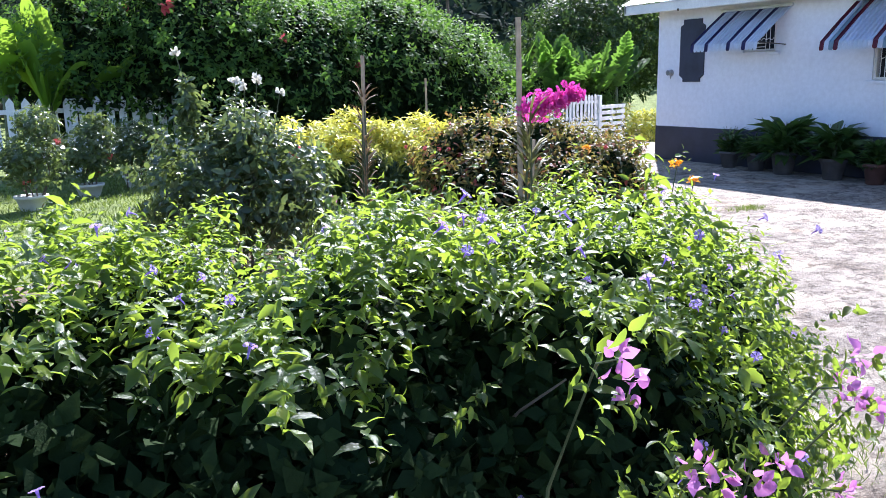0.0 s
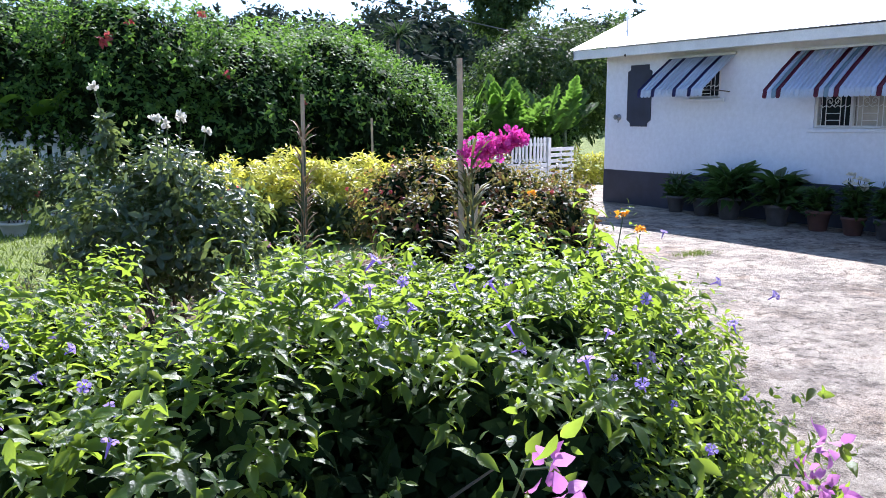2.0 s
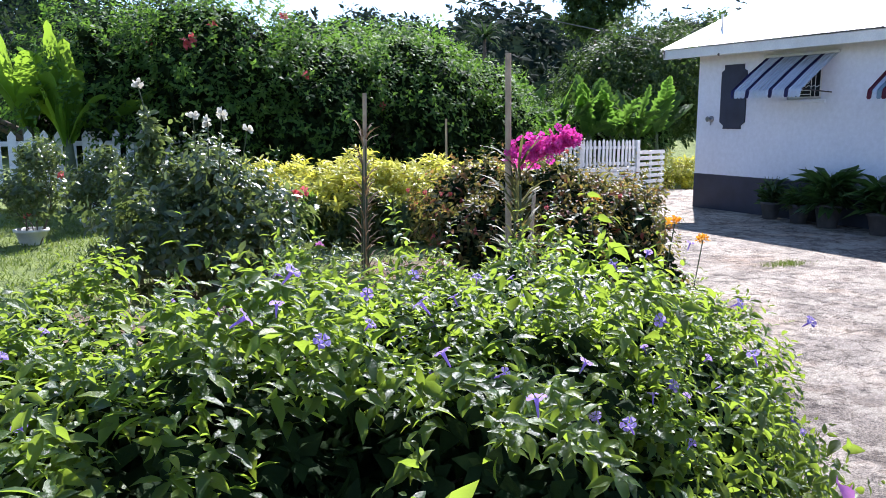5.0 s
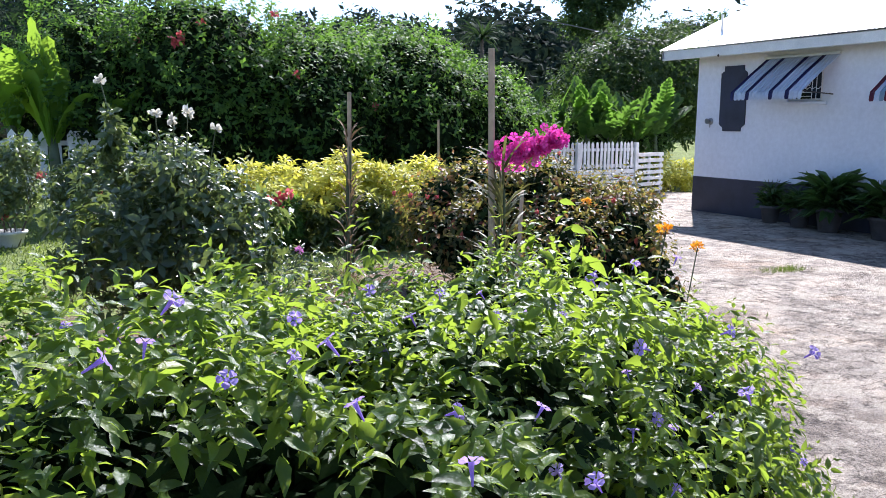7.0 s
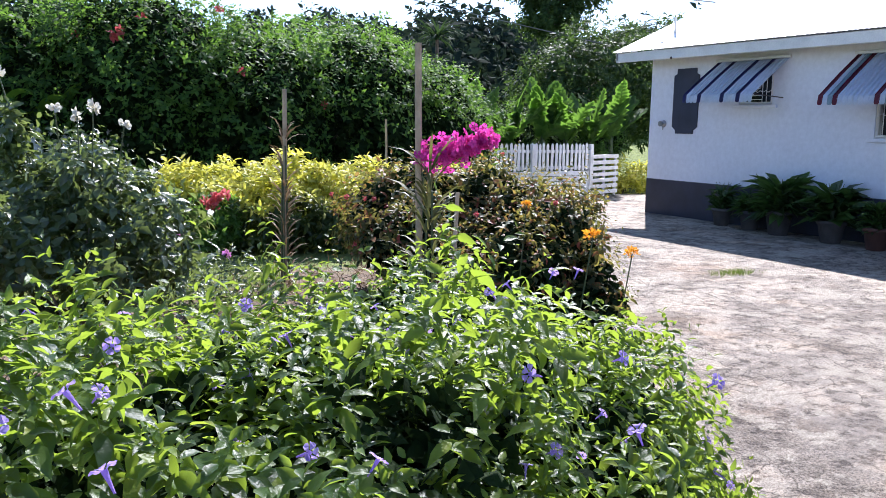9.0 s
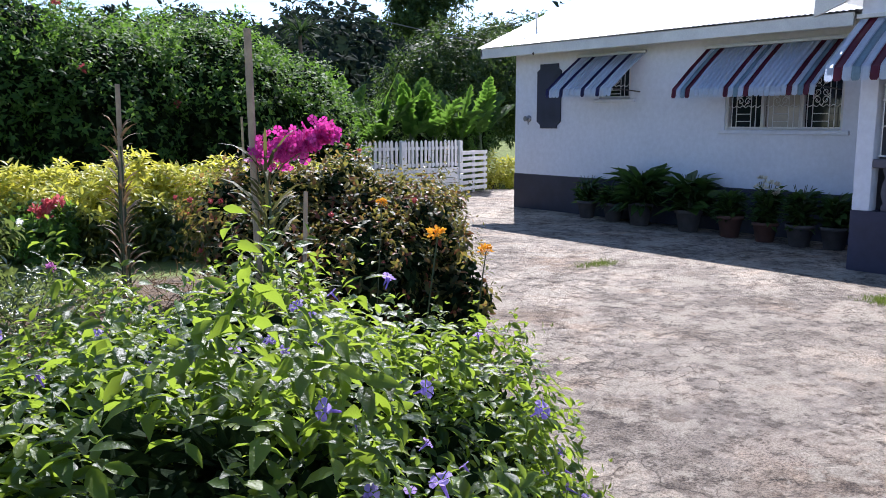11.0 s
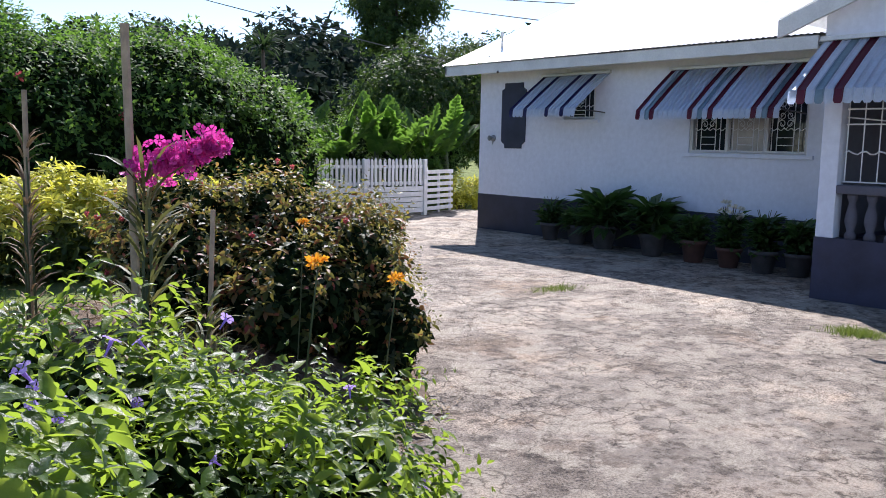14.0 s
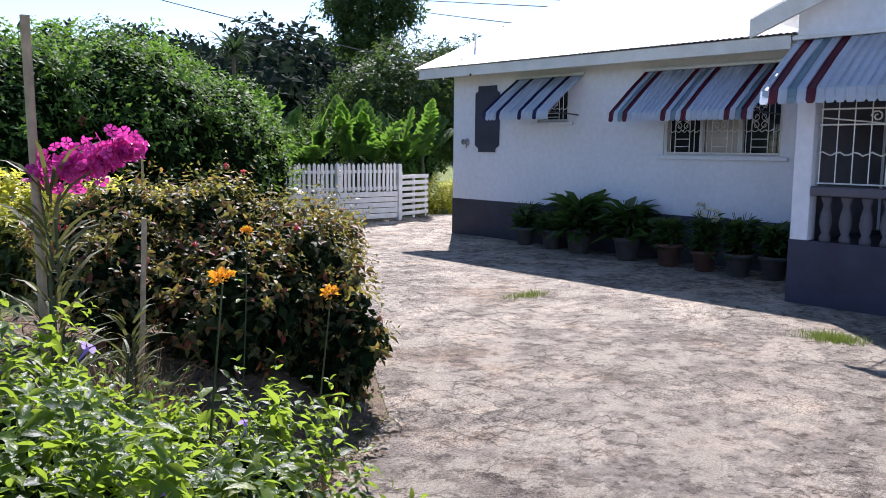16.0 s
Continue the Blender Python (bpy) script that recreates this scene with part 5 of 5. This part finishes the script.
def woods():
    """Tree crowns on the far hill, joined."""
    rng = rnd(151)
    masses = []
    for k in range(150):
        az, far = radians(rng.uniform(-22, 82)), rng.uniform(30, 78)
        x, y = 5 + far * math.sin(az), 4 + far * math.cos(az)
        if math.hypot(x - 17, y - 10) < 17:
            continue
        r = rng.uniform(1.4, 2.5)
        masses.append(((x, y, gz(x, y) + r * rng.uniform(0.7, 1.2)), (r * 1.1, r * 1.1, r * rng.uniform(0.9, 1.2))))
    p, n = clump_points(masses, 48000, rng, 0.4, 0.25)
    v, f = shoots(p, unit(n + np.array([0, 0, 0.4]) + rng.normal(0, 0.4, n.shape)), rng, 2, 0.2, 0.62, 0.6, 0.4, SIMPLE)
    tagged(blade_object("far_woods", [(v, f)], L_FAR), "dense dark green woodland on the far hillside", "woods", kind="stuff")


woods()
bush("garden_boundary_trees", "dark leafy boundary trees behind the hedge", "trees", (4.0, 19.0), [((0.25, 18.3, 2.6), (2.1, 1.5, 2.2)), ((2.9, 19.2, 3.0), (2.2, 1.5, 2.3)), ((4.6, 19.4, 2.5), (1.3, 1.3, 1.8)), ((5.7, 19.5, 1.4), (2.0, 1.5, 1.4)), ((8.6, 19.9, 1.3), (1.8, 1.5, 1.4))], L_DARK, 4800, 0.14, 0.5, 3, 0.06, 161, 0.4, 0.4, 0.4, SIMPLE, stems=8, r0=0.1)

# ---- pots ----


def pot(bm, r, h):
    return lathe(bm, [(r * 0.66, 0), (r * 0.7, 0.01), (r * 0.95, h * 0.82), (r * 1.05, h * 0.83), (r * 1.06, h), (r * 0.93, h), (r * 0.9, h * 0.88), (0.01, h * 0.86)], 18)


def potted(x, y, r, h, spread, tall, n, seed, label, leaf=0.3, wide=0.07, mat=None, pot_mat=None, flowers=None):
    rng = rnd(seed)
    z = 0.0 if not inside(BED, np.array([x]), np.array([y]))[0] else gz(x, y)
    e = thing("potted_plant", (x, y, z), label, "potted plant", "potted plants by the wall")
    part("pot", pot(bmesh.new(), r, h), pot_mat or M_POT, e, smooth=True)
    a = rng.uniform(0, math.tau, n)
    f = rng.random(n)
    pos = np.stack([r * 0.6 * np.cos(a) * f, r * 0.6 * np.sin(a) * f, h * 0.85 + (tall - h) * rng.uniform(0, 0.65, n)], 1)
    pos[:, :2] *= 1 + 0.8 * (pos[:, 2:3] - h)
    along = np.stack([np.cos(a) * spread, np.sin(a) * spread, rng.uniform(-0.25, 1.0, n)], 1)
    v, fc = blades(pos, along, np.tile((0, 0, 1.0), (n, 1)) + rng.normal(0, 0.35, (n, 3)), 1.3 * leaf * rng.uniform(0.6, 1.15, n), 1.25 * wide * rng.uniform(0.7, 1.2, n), FULL)
    blade_object("leaves", [(v, fc)], mat or L_POT, e)
    for k in range(5):
        aa = k * 1.3
        part("stem", tube(bmesh.new(), [(0, 0, h * 0.8), (0.05 * math.cos(aa), 0.05 * math.sin(aa), h + 0.5 * (tall - h)), (0.12 * math.cos(aa), 0.12 * math.sin(aa), h + 0.8 * (tall - h))], 0.008, 0.004, 5), M_STEM, e)
    for k in range(flowers or 0):
        ob = new("flower", FLOWER_ROSE)
        ob.parent = e
        aa = rng.uniform(0, 6.28)
        ob.matrix_basis = Matrix.Translation((0.15 * math.cos(aa) * rng.random(), 0.15 * math.sin(aa), tall - rng.uniform(0.08, 0.3))) @ Matrix.Scale(0.75, 4)
    return e


potted(12.6, 9.75, 0.2, 0.36, 1.0, 0.95, 170, 171, "arching green fern in a large grey clay pot", 0.36, 0.11)
potted(12.55, 8.85, 0.19, 0.32, 1.0, 0.95, 120, 172, "broad-leaved green plant in a grey clay pot", 0.32, 0.17)
potted(12.5, 8.15, 0.17, 0.3, 0.8, 0.75, 220, 173, "leafy plant in a terracotta pot", 0.16, 0.06, None, M_TERRA)
potted(12.45, 7.6, 0.16, 0.26, 0.8, 0.92, 240, 174, "pale-flowered potted shrub by the wall", 0.14, 0.06, None, M_TERRA, 26)
potted(12.4, 7.1, 0.17, 0.28, 0.8, 0.9, 240, 175, "dense green potted shrub by the wall", 0.15, 0.07)
potted(12.5, 6.7, 0.17, 0.28, 0.8, 0.8, 220, 177, "dense green potted shrub by the wall", 0.15, 0.07)
potted(12.75, 10.95, 0.16, 0.28, 0.8, 0.8, 150, 176, "thin dark leafy potted plant against the plinth", 0.17, 0.05)
potted(12.7, 10.35, 0.17, 0.3, 0.9, 0.62, 150, 178, "low dark leafy potted plant against the plinth", 0.2, 0.07)
M_WHITEPOT = plain("white_pot", (0.62, 0.6, 0.56), 0.7, 0, 6, 0.2, 0.2)
for i, (x, y, t) in enumerate([(1.87, 10.15, 1.38), (2.5, 10.9, 1.25), (1.16, 9.8, 1.38), (3.07, 11.3, 1.15)]):
    z = gz(x, y)
    e, tips, ways = bush("potted_rose", "dark rose bush in a low white pot on the lawn", "rose bush", (x, y), [((x, y, z + 0.5), (0.36, 0.36, 0.3)), ((x + 0.1, y, t - 0.15), (0.24, 0.24, 0.2))], L_ROSE, 480, 0.07, 0.55, 3, 0.028, 181 + i, 0.6, 0.4, 0.3, SIMPLE, 6, 0.009, group="potted roses on the lawn")
    part("pot", pot(bmesh.new(), 0.15, 0.15), M_WHITEPOT, e, "low white pot", True)
    for k in (3, 40, 90):
        put(e, new("red_flower", FLOWER_RED), tips[k], (0.3 * k, 0.2, k), 0.42)


def grass(name, label, xs, ys, n, h, seed, mat=None):
    rng = rnd(seed)
    x, y = rng.normal(xs[0], xs[1], n), rng.normal(ys[0], ys[1], n)
    z = np.maximum(ground_z(x, y), 0.0)
    v, f = blades(np.stack([x, y, z], 1), np.stack([rng.normal(0, 0.5, n), rng.normal(0, 0.5, n), np.ones(n)], 1), rng.normal(size=(n, 3)), h * rng.uniform(0.4, 1.2, n), 0.0045, STRAP)
    tagged(blade_object(name, [(v, f)], mat or L_GRASS), label, "grass", kind="stuff")


grass("weed_tuft", "small green weed tuft growing in a driveway crack", (9.36, 0.16), (7.76, 0.07), 380, 0.05, 191)
grass("weed_tuft", "green weeds growing along a driveway crack", (9.84, 0.09), (4.86, 0.11), 900, 0.06, 192)
grass("dry_tuft", "tuft of dry brown blades at the foot of the thin stake", (4.3, 0.09), (5.35, 0.09), 260, 0.3, 194, L_DRY)
grass("weed_tuft", "dry grass at the foot of the shrub", (4.2, 0.22), (3.35, 0.22), 500, 0.09, 193)
rng = rnd(195)
n = 13000
x, y = rng.uniform(0.2, 4.2, n), rng.uniform(6.9, 12.4, n)
v, f = blades(np.stack([x, y, ground_z(x, y)], 1), np.stack([rng.normal(0, 0.6, n), rng.normal(0, 0.6, n), np.ones(n)], 1), rng.normal(size=(n, 3)), 0.06 * rng.uniform(0.5, 1.2, n), 0.012, SIMPLE)
tagged(blade_object("lawn_grass", [(v, f)], L_GRASS), "short sunlit lawn grass", "grass", kind="stuff")


def litter():
    rng = rnd(201)
    n = 1500
    x = np.concatenate([rng.normal(5.25, 0.5, n), rng.normal(3.6, 0.5, n)])
    y = np.concatenate([rng.normal(5.1, 0.45, n), rng.normal(5.1, 0.6, n)])
    keep = inside(BED, x, y) | (edge_distance(EDGE, x, y) < 0.18)
    x, y = x[keep], y[keep]
    z = np.maximum(ground_z(x, y), 0.0) + 0.012
    m = len(x)
    v, f = blades(np.stack([x, y, z], 1), np.stack([rng.normal(size=m), rng.normal(size=m), rng.uniform(-0.05, 0.35, m)], 1), np.tile((0, 0, 1.0), (m, 1)) + rng.normal(0, 0.3, (m, 3)), 0.05 * rng.uniform(0.4, 1.2, m), 0.026, SIMPLE)
    tagged(blade_object("leaf_litter", [(v, f)], L_DRY), "dry brown fallen leaves on the bed edge", "leaves", kind="stuff")


litter()


def dry_grass():
    """Straw, runners and dead blades over the soil of the bed."""
    rng = rnd(211)
    n = 2600
    x, y = np.concatenate([rng.normal(4.4, 0.4, n), rng.uniform(2.0, 5.2, n)]), np.concatenate([rng.normal(5.1, 0.45, n), rng.uniform(4.4, 7.8, n)])
    keep = inside(BED, x, y)
    x, y = x[keep], y[keep]
    m = len(x)
    v, f = blades(np.stack([x, y, ground_z(x, y)], 1), np.stack([rng.normal(size=m), rng.normal(size=m), rng.uniform(0.05, 1.3, m)], 1), rng.normal(size=(m, 3)), 0.13 * rng.uniform(0.4, 1.3, m), 0.007, STRAP)
    tagged(blade_object("dry_grass", [(v, f)], L_DRY), "dry straw and dead leaf blades on the bed", "grass", kind="stuff")
    x, y = rng.normal(4.1, 0.5, 420), rng.normal(5.0, 0.5, 420)
    keep = inside(BED, x, y)
    x, y = x[keep], y[keep]
    p = np.stack([x, y, ground_z(x, y) + rng.uniform(0.03, 0.2, len(x))], 1)
    v, f = shoots(p, rng.normal(0, 0.5, p.shape) + np.array([0, 0, 1]), rng, 3, 0.02, 0.05, 0.4)
    tagged(blade_object("ground_cover", [(v, f)], L_ROSE), "low leafy green ground cover on the bed", "plants", kind="stuff")
    t = rng.random(1500) ** 1.5
    seg = rng.integers(1, 6, 1500)
    a, b = np.array(EDGE)[seg], np.array(EDGE)[seg + 1]
    q = a + (b - a) * t[:, None] + rng.normal(0, 0.05, (1500, 2))
    v, f = blades(np.stack([q[:, 0], q[:, 1], np.zeros(1500)], 1), np.stack([rng.normal(size=1500), rng.normal(size=1500), rng.uniform(0.2, 1.5, 1500)], 1), rng.normal(size=(1500, 3)), 0.03 * rng.uniform(0.4, 1.4, 1500), 0.004, STRAP)
    tagged(blade_object("edge_weeds", [(v, f)], L_GRASS), "thin weeds along the driveway edge", "grass", kind="stuff")


dry_grass()
